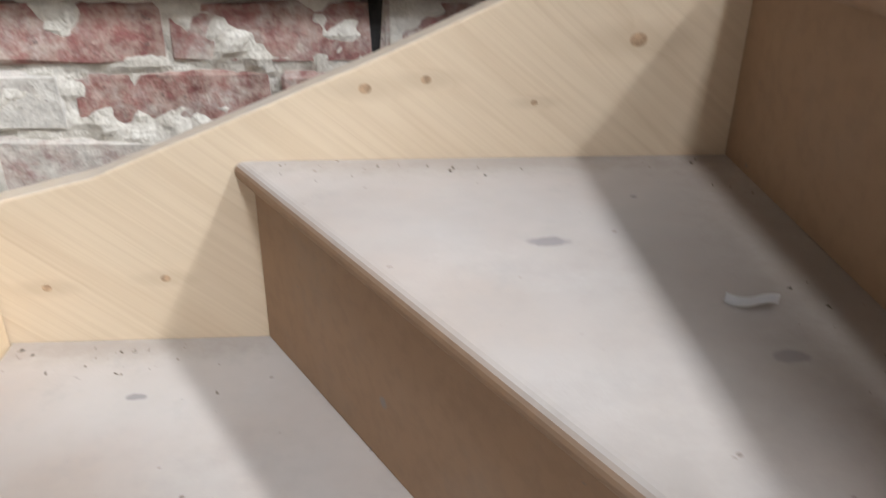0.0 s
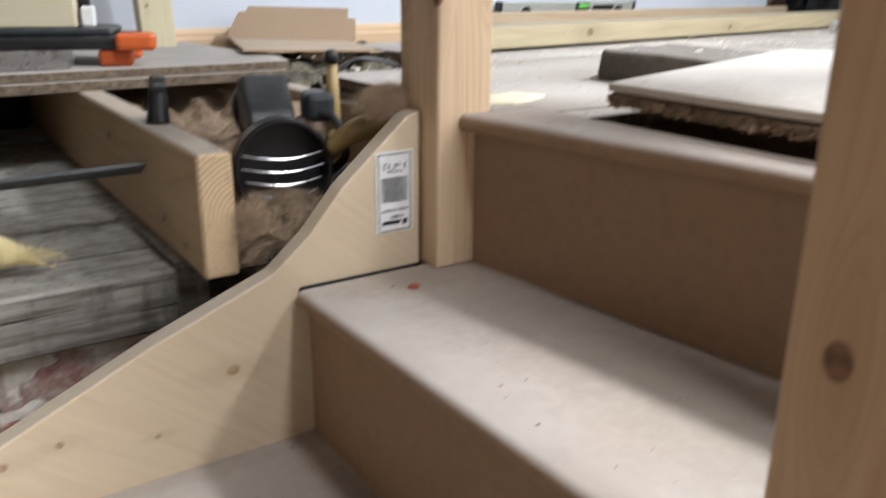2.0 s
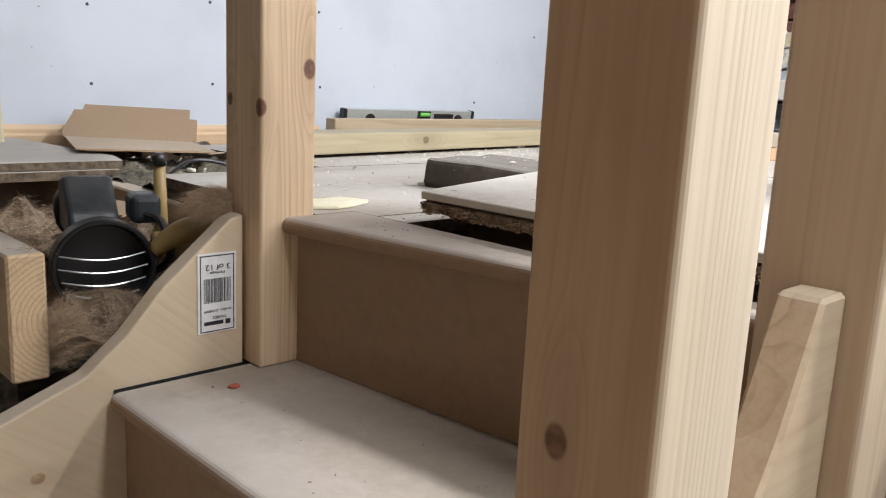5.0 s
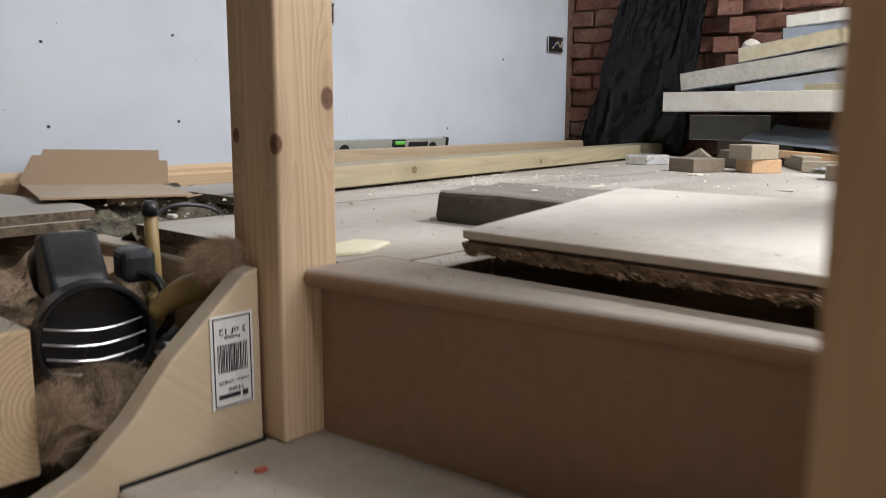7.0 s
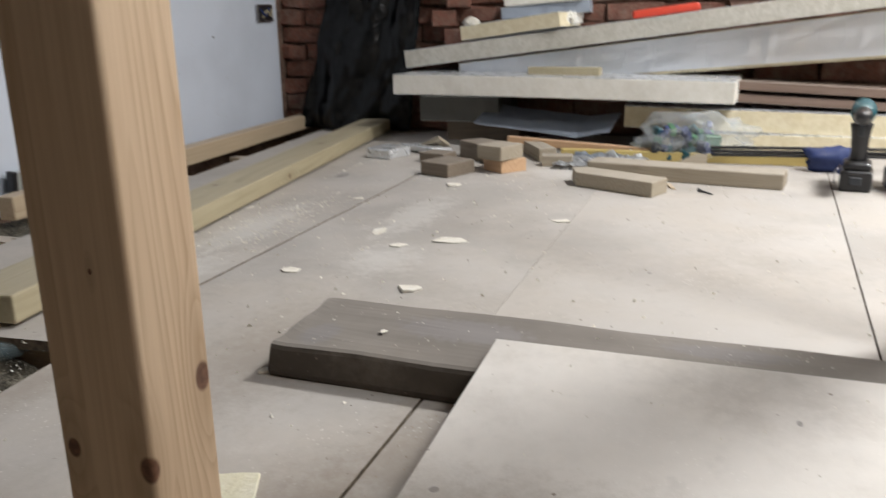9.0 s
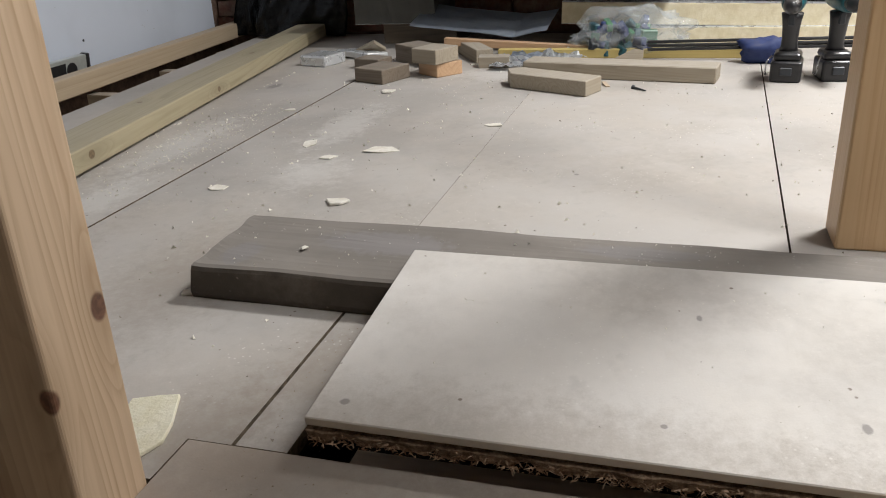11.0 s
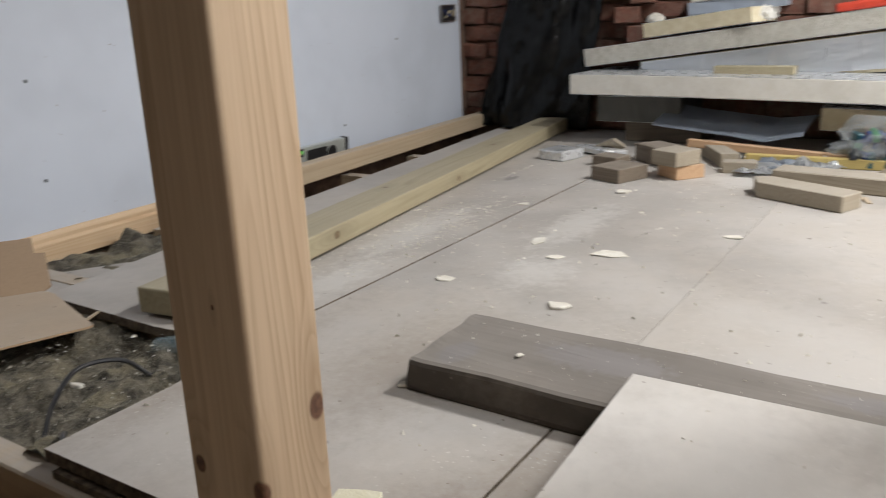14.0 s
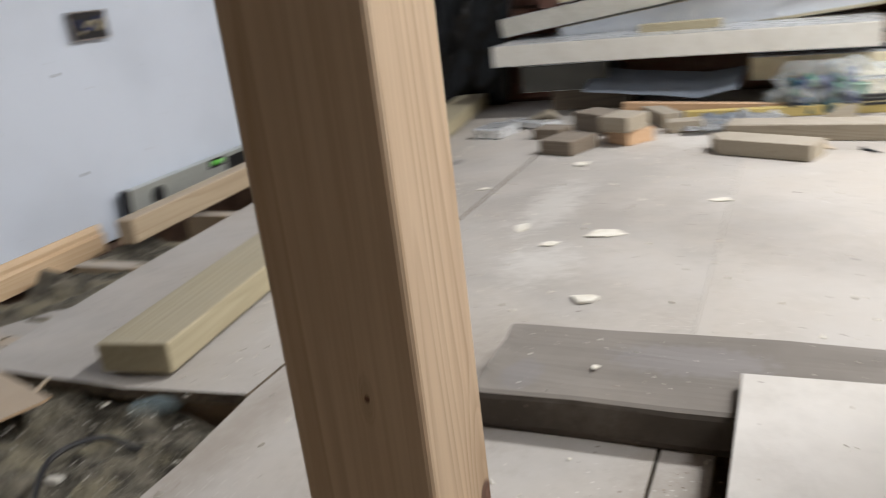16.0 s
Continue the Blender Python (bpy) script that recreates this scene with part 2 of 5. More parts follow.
CHIP = sheet("chipboard", (0.44, 0.38, 0.31), (0.47, 0.445, 0.42), 0.95, spots=((2.284, 1.52, 0.018, 0.045, 0.022), (1.52, 0.49, 0.018, 0.007, 0.005), (0.72, 0.95, 0.018, 0.008, 0.005)), flecks=0.9, stain=0.3, dirt_shade=((0.72, 0.68, 0.25, 0.07), (0.62, 0.76, 0.10, 0.06), (0.95, 1.0, 0.25, 0.12), (0.80, 1.24, 0.3, 0.05)), pale=((1.60, 1.43, 0.42, 0.09), (1.25, 1.36, 0.22, 0.07), (1.85, 1.10, 0.30, 0.10), (1.14, 0.55, 0.05, 0.30), (1.45, 1.02, 0.15, 0.10), (2.50, 0.85, 0.15, 0.20), (0.64, 0.68, 0.10, 0.05)))
CHIP_PALE = sheet("chipboard_pale", (0.58, 0.53, 0.46), (0.655, 0.63, 0.60), 0.9, scale=45, flecks=0.5, stain=0.35, dirt_shade=((0.0, -0.2, 0.07, 0.35), (0.0, -0.85, 0.06, 0.35)), spots=((0.08, -0.5, 0.02, 0.008, 0.005), (0.05, -0.33, 0.02, 0.004, 0.004), (0.03, -0.03, 0.02, 0.006, 0.006), (0.24, -0.36, 0.02, 0.007, 0.004)))
CHIP_EDGE = rough_stuff("chipboard_broken_edge", (0.16, 0.09, 0.05), (0.50, 0.36, 0.24), 90, 1.0, 0.01)
SHAVING = rough_stuff("wood_shaving", (0.30, 0.22, 0.15), (0.50, 0.42, 0.33), 60)
BOARD_EDGE = rough_stuff("dirty_board_edge", (0.07, 0.05, 0.035), (0.22, 0.17, 0.12), 70, 0.8, 0.004)
JOIST = pine("joist_timber", "y", (0.52, 0.40, 0.265), (0.37, 0.27, 0.17), ((0.174, 1.02, -0.15, 0.006), (0.174, 1.30, -0.08, 0.008), (0.174, 0.93, -0.165, 0.004), (-0.14, 1.1, -0.1, 0.008)), dust=0.75, rough=0.65)


def end_grain(name):
    """Sawn end: curved growth rings about a heart below the edge, rough and pale."""
    n = Nodes(name)
    p, q, r = n.coords(0.02)
    w = n.vec("ADD", n.vec("MULTIPLY", p, (1, 0, 1)), (-0.235, 0.0, 0.12))
    d = n.math("ADD", n.vec("LENGTH", w), n.math("MULTIPLY", n.noise(p, 30, 3), 0.008))
    saw = n.math("FRACT", n.math("MULTIPLY", d, 170.0))
    c = n.mix(n.math("MULTIPLY", n.math("POWER", saw, 2.0), 0.7), (0.66, 0.50, 0.32), (0.42, 0.27, 0.14))
    c = n.mix(n.step(n.noise(p, 60, 5, 0.7), 0.45, 0.7, 0.0, 0.4), c, (0.34, 0.24, 0.15))
    return n.done(c, 0.8, n.noise(p, 240, 3), 0.4, 0.002)


JOIST_END = end_grain("joist_end_grain")
GREEN = pine("treated_timber", "x", (0.41, 0.355, 0.235), (0.27, 0.23, 0.14), ((0.55, 0.0, 0.028, 0.011), (1.25, 0.0, 0.020, 0.009), (1.7, 0.06, 0.050, 0.010), (0.95, 0.09, 0.050, 0.008)), knot=(0.13, 0.09, 0.05), dust=0.15, rough=0.6)
FRESH = pine("fresh_pine", "x", (0.51, 0.405, 0.28), (0.38, 0.275, 0.175), dust=0.2, rough=0.6)
FRESH_Y = pine("fresh_pine_across", "y", (0.54, 0.425, 0.275), (0.41, 0.295, 0.17), dust=0.2, rough=0.55)
GREY_BLOCK = pine("weathered_timber", "y", (0.37, 0.32, 0.245), (0.25, 0.205, 0.15), dust=0.35, rough=0.7)
ORANGE_WOOD = pine("orange_pine", "y", (0.58, 0.38, 0.23), (0.44, 0.26, 0.14), dust=0.1, rough=0.6)
BROWN_BOARD = pine("brown_board", "y", (0.20, 0.14, 0.11), (0.12, 0.08, 0.06), dust=0.2, rough=0.7)
DARK_BLOCK = pine("dark_weathered_timber", "y", (0.20, 0.16, 0.12), (0.11, 0.085, 0.06), dust=0.25, rough=0.75)
YELLOW_WOOD = pine("yellow_batten", "y", (0.60, 0.47, 0.18), (0.45, 0.32, 0.10), rough=0.6)
OLD_BEAM = sheet("old_dirty_timber", (0.075, 0.062, 0.05), (0.27, 0.245, 0.22), 0.85, spots=((-0.05, -0.06, 0.053, 0.05, 0.03), (0.02, -0.25, 0.053, 0.05, 0.12), (0.05, -0.6, 0.053, 0.03, 0.1)), scale=24, rough=0.9, flecks=0.5, stain=0.5)


def old_wood(name):
    """Grey weathered timber: stretched grain, dark stains, pale scuffs and open cracks."""
    n = Nodes(name)
    p, q, r = n.coords()
    grain = n.noise(n.vec("MULTIPLY", q, (5, 70, 70)), 1.0, 5, 0.7)
    c = n.mix(n.step(grain, 0.32, 0.68), (0.105, 0.09, 0.076), (0.33, 0.31, 0.28))
    c = n.mix(n.step(n.noise(n.vec("MULTIPLY", q, (18, 9, 7)), 1.0, 6, 0.7), 0.46, 0.70, 0.0, 0.85), c, (0.055, 0.047, 0.04))
    c = n.mix(n.step(n.noise(n.vec("MULTIPLY", q, (26, 26, 9)), 1.0, 6, 0.75), 0.56, 0.74, 0.0, 0.7), c, (0.46, 0.44, 0.41))
    crack = n.noise(n.vec("MULTIPLY", q, (3, 120, 120)), 1.0, 2, 0.5)
    c = n.mix(n.step(crack, 0.69, 0.74), c, (0.02, 0.017, 0.014))
    c = n.mix(n.math("MULTIPLY", n.step(n.up(), 0.4, 0.9), n.step(n.noise(q, 30, 5, 0.7), 0.36, 0.64, 0.2, 0.75)), c, (0.46, 0.44, 0.41))
    return n.done(c, 0.92, n.math("SUBTRACT", grain, n.math("MULTIPLY", n.step(crack, 0.66, 0.76), 2.0)), 0.7, 0.004)


OLD_PLANK = old_wood("old_grey_boards")
PLASTERBOARD = sheet("plasterboard", (0.60, 0.65, 0.74), (0.62, 0.66, 0.73), 0.2, scale=3, rough=0.75)
PLASTER = sheet("plaster", (0.62, 0.60, 0.56), (0.6, 0.58, 0.55), 0.2, scale=4)
MORTAR = rough_stuff("lime_mortar", (0.50, 0.46, 0.39), (0.74, 0.70, 0.62), 22, 0.9, 0.008)
BRICK_PAINTED = brickwork("limewashed_brick", (0.31, 0.125, 0.105), (0.66, 0.625, 0.55), 0.6)
BRICK_LIMED = brickwork("thickly_limewashed_brick", (0.30, 0.16, 0.13), (0.68, 0.65, 0.58), 1.5)
BRICK_RED = brickwork("red_brick", (0.23, 0.088, 0.058), (0.28, 0.2, 0.16), 0.12)
# dark so that the unseen walls and ceiling bounce little light back
DARK_WALL = rough_stuff("dark_wall", (0.09, 0.075, 0.065), (0.19, 0.165, 0.145), 9, 0.6, 0.006)
DARK_MORTAR = rough_stuff("dark_mortar", (0.10, 0.06, 0.045), (0.22, 0.14, 0.10), 25, 0.9, 0.008)
FOAM = rough_stuff("foam_board_core", (0.62, 0.54, 0.36), (0.74, 0.67, 0.50), 35, 0.5, 0.004, 0.85)
FOAM_WHITE = rough_stuff("foam_board_pale", (0.69, 0.665, 0.60), (0.77, 0.75, 0.695), 30, 0.3, 0.003, 0.85)
FOAM_ROUGH = rough_stuff("foam_board_rough_edge", (0.60, 0.57, 0.49), (0.76, 0.73, 0.66), 55, 1.0, 0.012, 0.85)
FOAM_CHUNK = rough_stuff("foam_offcut", (0.72, 0.68, 0.50), (0.80, 0.77, 0.63), 40, 0.6, 0.004, 0.85)
FLAKE = rough_stuff("plaster_flake", (0.66, 0.62, 0.53), (0.80, 0.77, 0.70), 40, 0.5, 0.003)
FOIL = plain("foil_facing", (0.76, 0.78, 0.80), 0.3, 0.55, 0.15, 25, 0.7)
FOIL_BRIGHT = plain("bright_foil_facing", (0.82, 0.85, 0.89), 0.36, 0.45, 0.12, 6, 0.25)
DARK_FOIL = plain("dull_dark_foil", (0.10, 0.10, 0.092), 0.4, 0.3, 0.4, 14, 0.4)
GREY_SHEET = plain("grey_plastic_sheet", (0.30, 0.34, 0.40), 0.45, 0.0, 0.3, 12, 0.3)
BLACK = plain("black_plastic", (0.018, 0.018, 0.02), 0.35, 0.0, 0.3, 60)
DARK_GREY = plain("dark_grey_plastic", (0.028, 0.033, 0.040), 0.45, 0.0, 0.3, 60)
TEAL = plain("teal_plastic", (0.011, 0.085, 0.105), 0.4, 0.0, 0.3, 60)
ORANGE = plain("orange_plastic", (0.62, 0.12, 0.025), 0.45, 0.0, 0.3, 60)
BLUE = plain("blue_cloth", (0.018, 0.035, 0.13), 0.7, 0.0, 0.4, 50)
RED = plain("red_plastic", (0.62, 0.06, 0.03), 0.45, 0.0, 0.2, 60)
DULL_RED = plain("dull_red_scrap", (0.36, 0.085, 0.05), 0.6, 0.0, 0.3, 60)
STEEL = plain("steel", (0.55, 0.55, 0.56), 0.3, 1.0, 0.2, 80)
ALU = plain("brushed_aluminium", (0.66, 0.70, 0.68), 0.35, 0.6, 0.2, 80)
GREEN_GLASS = plain("green_vial", (0.18, 0.62, 0.12), 0.15, 0.0, 0.1, 60)
BAG_GREEN = plain("green_plastic", (0.03, 0.17, 0.07), 0.4, 0.0, 0.2, 60)
YELLOW = plain("yellow_handle", (0.33, 0.23, 0.09), 0.45, 0.0, 0.35, 40)
POLYTHENE = plain("black_polythene", (0.012, 0.013, 0.014), 0.22, 0.0, 0.2, 18, 0.5)
CARD_CLEAN = sheet("clean_cardboard", (0.36, 0.25, 0.16), (0.38, 0.28, 0.19), 0.3, scale=140, rough=0.8)
CARD = sheet("cardboard", (0.42, 0.29, 0.18), (0.50, 0.43, 0.35), 0.7, scale=140, rough=0.8)
WHITE_PAPER = sheet("white_paper", (0.80, 0.80, 0.80), (0.8, 0.8, 0.8), 0.1, rough=0.55)
INK = plain("black_ink", (0.02, 0.02, 0.03), 0.6, 0.0, 0.1)
CABLE = plain("grey_cable", (0.10, 0.105, 0.11), 0.4, 0.0, 0.2, 60)
# near-black colour that stands in for shade in voids and gaps
VOID_SHADE = rough_stuff("dark_void_shade", (0.008, 0.008, 0.009), (0.03, 0.028, 0.026), 12)
WOOL = rough_stuff("brown_mineral_wool", (0.15, 0.10, 0.065), (0.44, 0.325, 0.225), 30, 1.0, 0.02)
WOOL_GREY = rough_stuff("dirty_mineral_wool", (0.035, 0.030, 0.023), (0.27, 0.24, 0.185), 26, 1.0, 0.02, 0.95, (0.28, 0.245, 0.165))
WOOL_YELLOW = rough_stuff("yellow_glass_wool", (0.64, 0.52, 0.24), (0.80, 0.71, 0.42), 14, 0.35, 0.006)
WOOL_HAIR = strands("wool_fibres", (0.28, 0.18, 0.105), (0.64, 0.50, 0.36))
WOOL_GREY_HAIR = strands("dirty_wool_fibres", (0.16, 0.14, 0.10), (0.56, 0.52, 0.42))
WOOL_YELLOW_HAIR = strands("yellow_wool_fibres", (0.62, 0.50, 0.24), (0.82, 0.74, 0.46))
BAG_FILM = glassy("clear_plastic_film", (0.75, 0.80, 0.82), 0.22)
BOTTLE_FILM = glassy("clear_bottle", (0.55, 0.72, 0.78), 0.2)

# ---- mesh helpers ----


def thing(name, at=(0, 0, 0), label="", category="", group="", kind="", turn=(0, 0, 0)):
    ob = new(name)
    ob.empty_display_size = 0.05
    ob.matrix_basis = pose(*at, *turn)
    return tagged(ob, label, category, group, kind)


def as_mesh(name, bm, material, smooth=False):
    me = bpy.data.meshes.new(name)
    bm.normal_update()
    bm.to_mesh(me)
    bm.free()
    me.materials.append(material)
    if smooth:
        me.polygons.foreach_set("use_smooth", [True] * len(me.polygons))
    return me


def part(name, bm, material, parent, label="", smooth=False):
    ob = new(name, as_mesh(name, bm, material, smooth))
    ob.parent = parent
    return tagged(ob, label)


def solid(name, bm, material, label, category, at=(0, 0, 0), turn=(0, 0, 0), kind="", group="", smooth=False):
    ob = new(name, as_mesh(name, bm, material, smooth))
    ob.matrix_basis = pose(*at, *turn)
    return tagged(ob, label, category, group, kind)


def box(x0, x1, y0, y1, z0, z1, bevel=0.0, bm=None, seg=1):
    bm = bm or bmesh.new()
    v = [bm.verts.new((x, y, z)) for x in (x0, x1) for y in (y0, y1) for z in (z0, z1)]
    faces = [bm.faces.new([v[i] for i in f]) for f in ((0, 1, 3, 2), (4, 6, 7, 5), (0, 4, 5, 1), (2, 3, 7, 6), (0, 2, 6, 4), (1, 5, 7, 3))]
    if bevel:
        edges = list({e for f in faces for e in f.edges})
        bmesh.ops.bevel(bm, geom=edges, offset=bevel, segments=seg, profile=0.5, affect="EDGES")
    return bm


def prism(points, axis, a, b, bevel=0.0, bm=None, seg=1):
    """A flat outline pushed from a to b along an axis: outlines are (y, z), (x, z) or (x, y)."""
    bm = bm or bmesh.new()
    put = {"x": lambda p, d: (d, p[0], p[1]), "y": lambda p, d: (p[0], d, p[1]), "z": lambda p, d: (p[0], p[1], d)}[axis]
    lo, hi = [bm.verts.new(put(p, a)) for p in points], [bm.verts.new(put(p, b)) for p in points]
    faces = [bm.faces.new(lo), bm.faces.new(hi[::-1])]
    k = len(points)
    faces += [bm.faces.new((lo[i], hi[i], hi[(i + 1) % k], lo[(i + 1) % k])) for i in range(k)]
    bmesh.ops.recalc_face_normals(bm, faces=faces)
    if bevel:
        edges = list({e for f in faces for e in f.edges})
        bmesh.ops.bevel(bm, geom=edges, offset=bevel, segments=seg, profile=0.5, affect="EDGES")
    return bm


def rod(points, radius, bm=None, sides=10):
    """A round bar or cable through the points; radius is one number or one for each point."""
    bm = bm or bmesh.new()
    pts = [Vector(p) for p in points]
    rad = radius if isinstance(radius, (list, tuple)) else [radius] * len(pts)
    rings = []
    for i, p in enumerate(pts):
        d = (pts[min(i + 1, len(pts) - 1)] - pts[max(i - 1, 0)]).normalized()
        q = d.to_track_quat("Z", "Y")
        rings.append([bm.verts.new(p + q @ Vector((math.cos(a) * rad[i], math.sin(a) * rad[i], 0))) for a in (2 * math.pi * k / sides for k in range(sides))])
    for a, b in zip(rings, rings[1:]):
        for k in range(sides):
            bm.faces.new((a[k], a[(k + 1) % sides], b[(k + 1) % sides], b[k]))
    bm.faces.new(rings[0][::-1])
    bm.faces.new(rings[-1])
    return bm


def bend(points, steps=8):
    """Points along a smooth line through the given ones."""
    p = [Vector(q) for q in points]
    p = [p[0] * 2 - p[1]] + p + [p[-1] * 2 - p[-2]]
    out = []
    for a, b, c, d in zip(p, p[1:], p[2:], p[3:]):
        for i in range(steps):
            t = i / steps
            out.append(0.5 * (2 * b + (c - a) * t + (2 * a - 5 * b + 4 * c - d) * t * t + (3 * b - a - 3 * c + d) * t ** 3))
    return out + [p[-2]]


def field(x0, x1, y0, y1, step, height, bm=None):
    """A sheet over a rectangle whose height is a function of x and y."""
    bm = bm or bmesh.new()
    nx, ny = max(2, int((x1 - x0) / step)), max(2, int((y1 - y0) / step))
    g = [[bm.verts.new((x0 + (x1 - x0) * i / nx, y0 + (y1 - y0) * j / ny, 0)) for j in range(ny + 1)] for i in range(nx + 1)]
    for row in g:
        for v in row:
            v.co = height(v.co.x, v.co.y)
    for i in range(nx):
        for j in range(ny):
            bm.faces.new((g[i][j], g[i + 1][j], g[i + 1][j + 1], g[i][j + 1]))
    return bm


def lump(bm, at, size, rough=0.25, scale=6.0, sub=3, seed=0.0):
    """An uneven rounded body."""
    made = bmesh.ops.create_icosphere(bm, subdivisions=sub, radius=1.0)["verts"]
    for v in made:
        d = 1 + rough * (noise.noise(v.co * scale * 0.35 + Vector((seed, seed * 2, 0))) + 0.5 * noise.noise(v.co * scale + Vector((seed, 0, 3))))
        v.co = Vector((v.co.x * size[0], v.co.y * size[1], v.co.z * size[2])) * d + Vector(at)
    return bm


def fibres(count, place, length, width=0.0006, seed=1, droop=0.4):
    """Many fine curved fibres; place(rng) gives a root and a direction."""
    rng = random.Random(seed)
    verts, faces = [], []
    for _ in range(count):
        root, d = place(rng)
        p, d = Vector(root), Vector(d).normalized()
        side = d.cross(Vector((rng.uniform(-1, 1), rng.uniform(-1, 1), rng.uniform(-1, 1)))).normalized() * width * rng.uniform(0.6, 1.5)
        n = length * rng.uniform(0.4, 1.3) / 4
        first = len(verts)
        for k in range(5):
            w = side * (1 - k / 5)
            verts += [p - w, p + w]
            p = p + d * n
            d = (d + Vector((rng.uniform(-1, 1), rng.uniform(-1, 1), rng.uniform(-1, 0.5))) * droop).normalized()
        faces += [(first + 2 * k, first + 2 * k + 1, first + 2 * k + 3, first + 2 * k + 2) for k in range(4)]
    bm = bmesh.new()
    vs = [bm.verts.new(v) for v in verts]
    for f in faces:
        bm.faces.new([vs[i] for i in f])
    return bm


# ---- staircase ----
RISE = 0.2
STRING_Y = 0.80
NEWEL_A = (0.447, 0.529, 0.765, 0.854)
NEWEL_B = (0.215, 0.297, 0.050, 0.132)
stairs = thing("staircase", (0.0, 0.0, -2.6), "new winder staircase with dusty MDF treads and pine strings", "staircase")
stairs.matrix_basis = pose(0, 0, 0)


def tread(outline, top, name="tread", front=2):
    """The edge along the first points of the outline is the rounded nosing."""
    bm = prism(outline, "z", top - 0.022, top)
    line = {(round(x, 4), round(y, 4)) for x, y in outline[:front]}
    edges = [e for e in bm.edges if all((round(v.co.x, 4), round(v.co.y, 4)) in line for v in e.verts) and abs(e.verts[0].co.z - e.verts[1].co.z) < 0.001]
    bmesh.ops.bevel(bm, geom=edges, offset=0.0105, segments=5, profile=0.5, affect="EDGES")
    return part(name, bm, STEP_MDF, stairs, smooth=False)


def riser(a, b, low, high):
    """An upright board of 12 mm whose front stands on the line a-b."""
    a, b = Vector((*a, 0)), Vector((*b, 0))
    d = (b - a).normalized()
    back = Vector((-d.y, d.x, 0)) * 0.012
    back = back if (back.x + back.y) > 0 else -back
    pts = [(v.x, v.y) for v in (a, b, b + back, a + back)]
    return part("riser", prism(pts, "z", low, high, 0.001), STEP_MDF, stairs)


# upper steps: floor nosing, straight step, winder, corner step, winder
top_nose = [(0.478, 0.764), (0.535, 0.36), (0.555, 0.132), (0.5965, 0.132), (0.5965, 0.764)]
tread(top_nose, 0.0, "nosing_board", 3)
riser((0.499, 0.81), (0.572, 0.11), -RISE, -0.022)
tread([(0.260, STRING_Y - 0.009), (0.266, 0.132), (0.585, 0.125), (0.512, STRING_Y - 0.009)], -RISE)
riser((0.280, STRING_Y - 0.001), (0.272, 0.10), -2 * RISE, -RISE - 0.022)
tread([(-0.203, STRING_Y - 0.001), (0.196, 0.128), (0.285, 0.128), (0.292, STRING_Y - 0.001)], -2 * RISE)
riser((-0.186, STRING_Y - 0.001), (0.212, 0.128), -3 * RISE, -2 * RISE - 0.022)
tread([(-0.453, 0.50), (0.213, 0.092), (0.225, 0.125), (-0.172, STRING_Y - 0.001), (-0.453, STRING_Y - 0.001)], -3 * RISE)
riser((-0.453, 0.514), (0.213, 0.108), -4 * RISE, -3 * RISE - 0.022)
tread([(-0.453, 0.135), (0.213, 0.105), (0.213, 0.128), (-0.453, 0.535)], -4 * RISE)
riser((-0.453, 0.155), (0.213, 0.122), -5 * RISE, -4 * RISE - 0.022)
for k in range(5, 13):
    y = 0.105 - 0.22 * (k - 4)
    tread([(-0.453, y), (0.240, y), (0.240, y + 0.25), (-0.453, y + 0.25)], -k * RISE)
    riser((-0.453, y + 0.02), (0.240, y + 0.02), -(k + 1) * RISE, -k * RISE - 0.022)

# thin near-black strip on the string paints the shade inside the tread gap
part("open_joint", box(0.268, 0.444, STRING_Y - 0.0016, STRING_Y - 0.0004, -0.216, -0.1988), VOID_SHADE, stairs, "near-black strip for the shade in the gap between tread and string")
STRING_KNOTS = ((-0.075, 0.8, -0.330, 0.0055), (-0.018, 0.8, -0.322, 0.0045), (0.179, 0.8, -0.286, 0.0075), (-0.285, 0.8, -0.527, 0.0045),
                (-0.405, 0.8, -0.535, 0.0045), (0.085, 0.8, -0.345, 0.003))
STRING_PINE = pine("string_pine", "x", (0.66, 0.535, 0.38), (0.54, 0.41, 0.27), STRING_KNOTS, dust=0.55, rings=18.0, lean=-40.0, knot=(0.30, 0.20, 0.12), grain=0.4, whirl=0.5)
outer = [(-0.487, -0.95), (-0.487, -0.452), (-0.34, -0.415), (-0.19, -0.354), (-0.06, -0.300), (0.09, -0.232), (0.237, -0.176), (0.285, -0.136),
         (0.331, -0.083), (0.424, -0.003), (0.4425, 0.002), (0.4425, -0.34), (0.20, -0.54), (-0.10, -0.75), (-0.28, -0.92)]
string_part = part("outer_string", prism(outer, "y", STRING_Y, STRING_Y + 0.030, 0.003, seg=2), STRING_PINE, stairs, "pale knotty pine string")
left_outline = [(0.799, -0.95), (0.799, -0.450), (0.60, -0.51), (0.40, -0.60), (0.10, -0.80), (-1.70, -2.42), (-1.70, -2.6), (-1.2, -2.6), (0.10, -1.25)]
part("wall_string", prism(left_outline, "x", -0.487, -0.455, 0.003), pine("wall_string_pine", "y", (0.72, 0.57, 0.38), (0.62, 0.44, 0.26)), stairs)
part("lower_string", prism([(0.048, -1.25), (0.048, -0.62), (-1.70, -2.2), (-1.70, -2.6), (-1.3, -2.6)], "x", 0.242, 0.272, 0.003), FRESH_Y, stairs)
part("inner_string", prism([(0.299, -0.42), (0.299, -0.16), (0.385, -0.03), (0.425, 0.054), (0.462, 0.054), (0.462, -0.26)], "y", 0.062, 0.094, 0.003), FRESH, stairs)


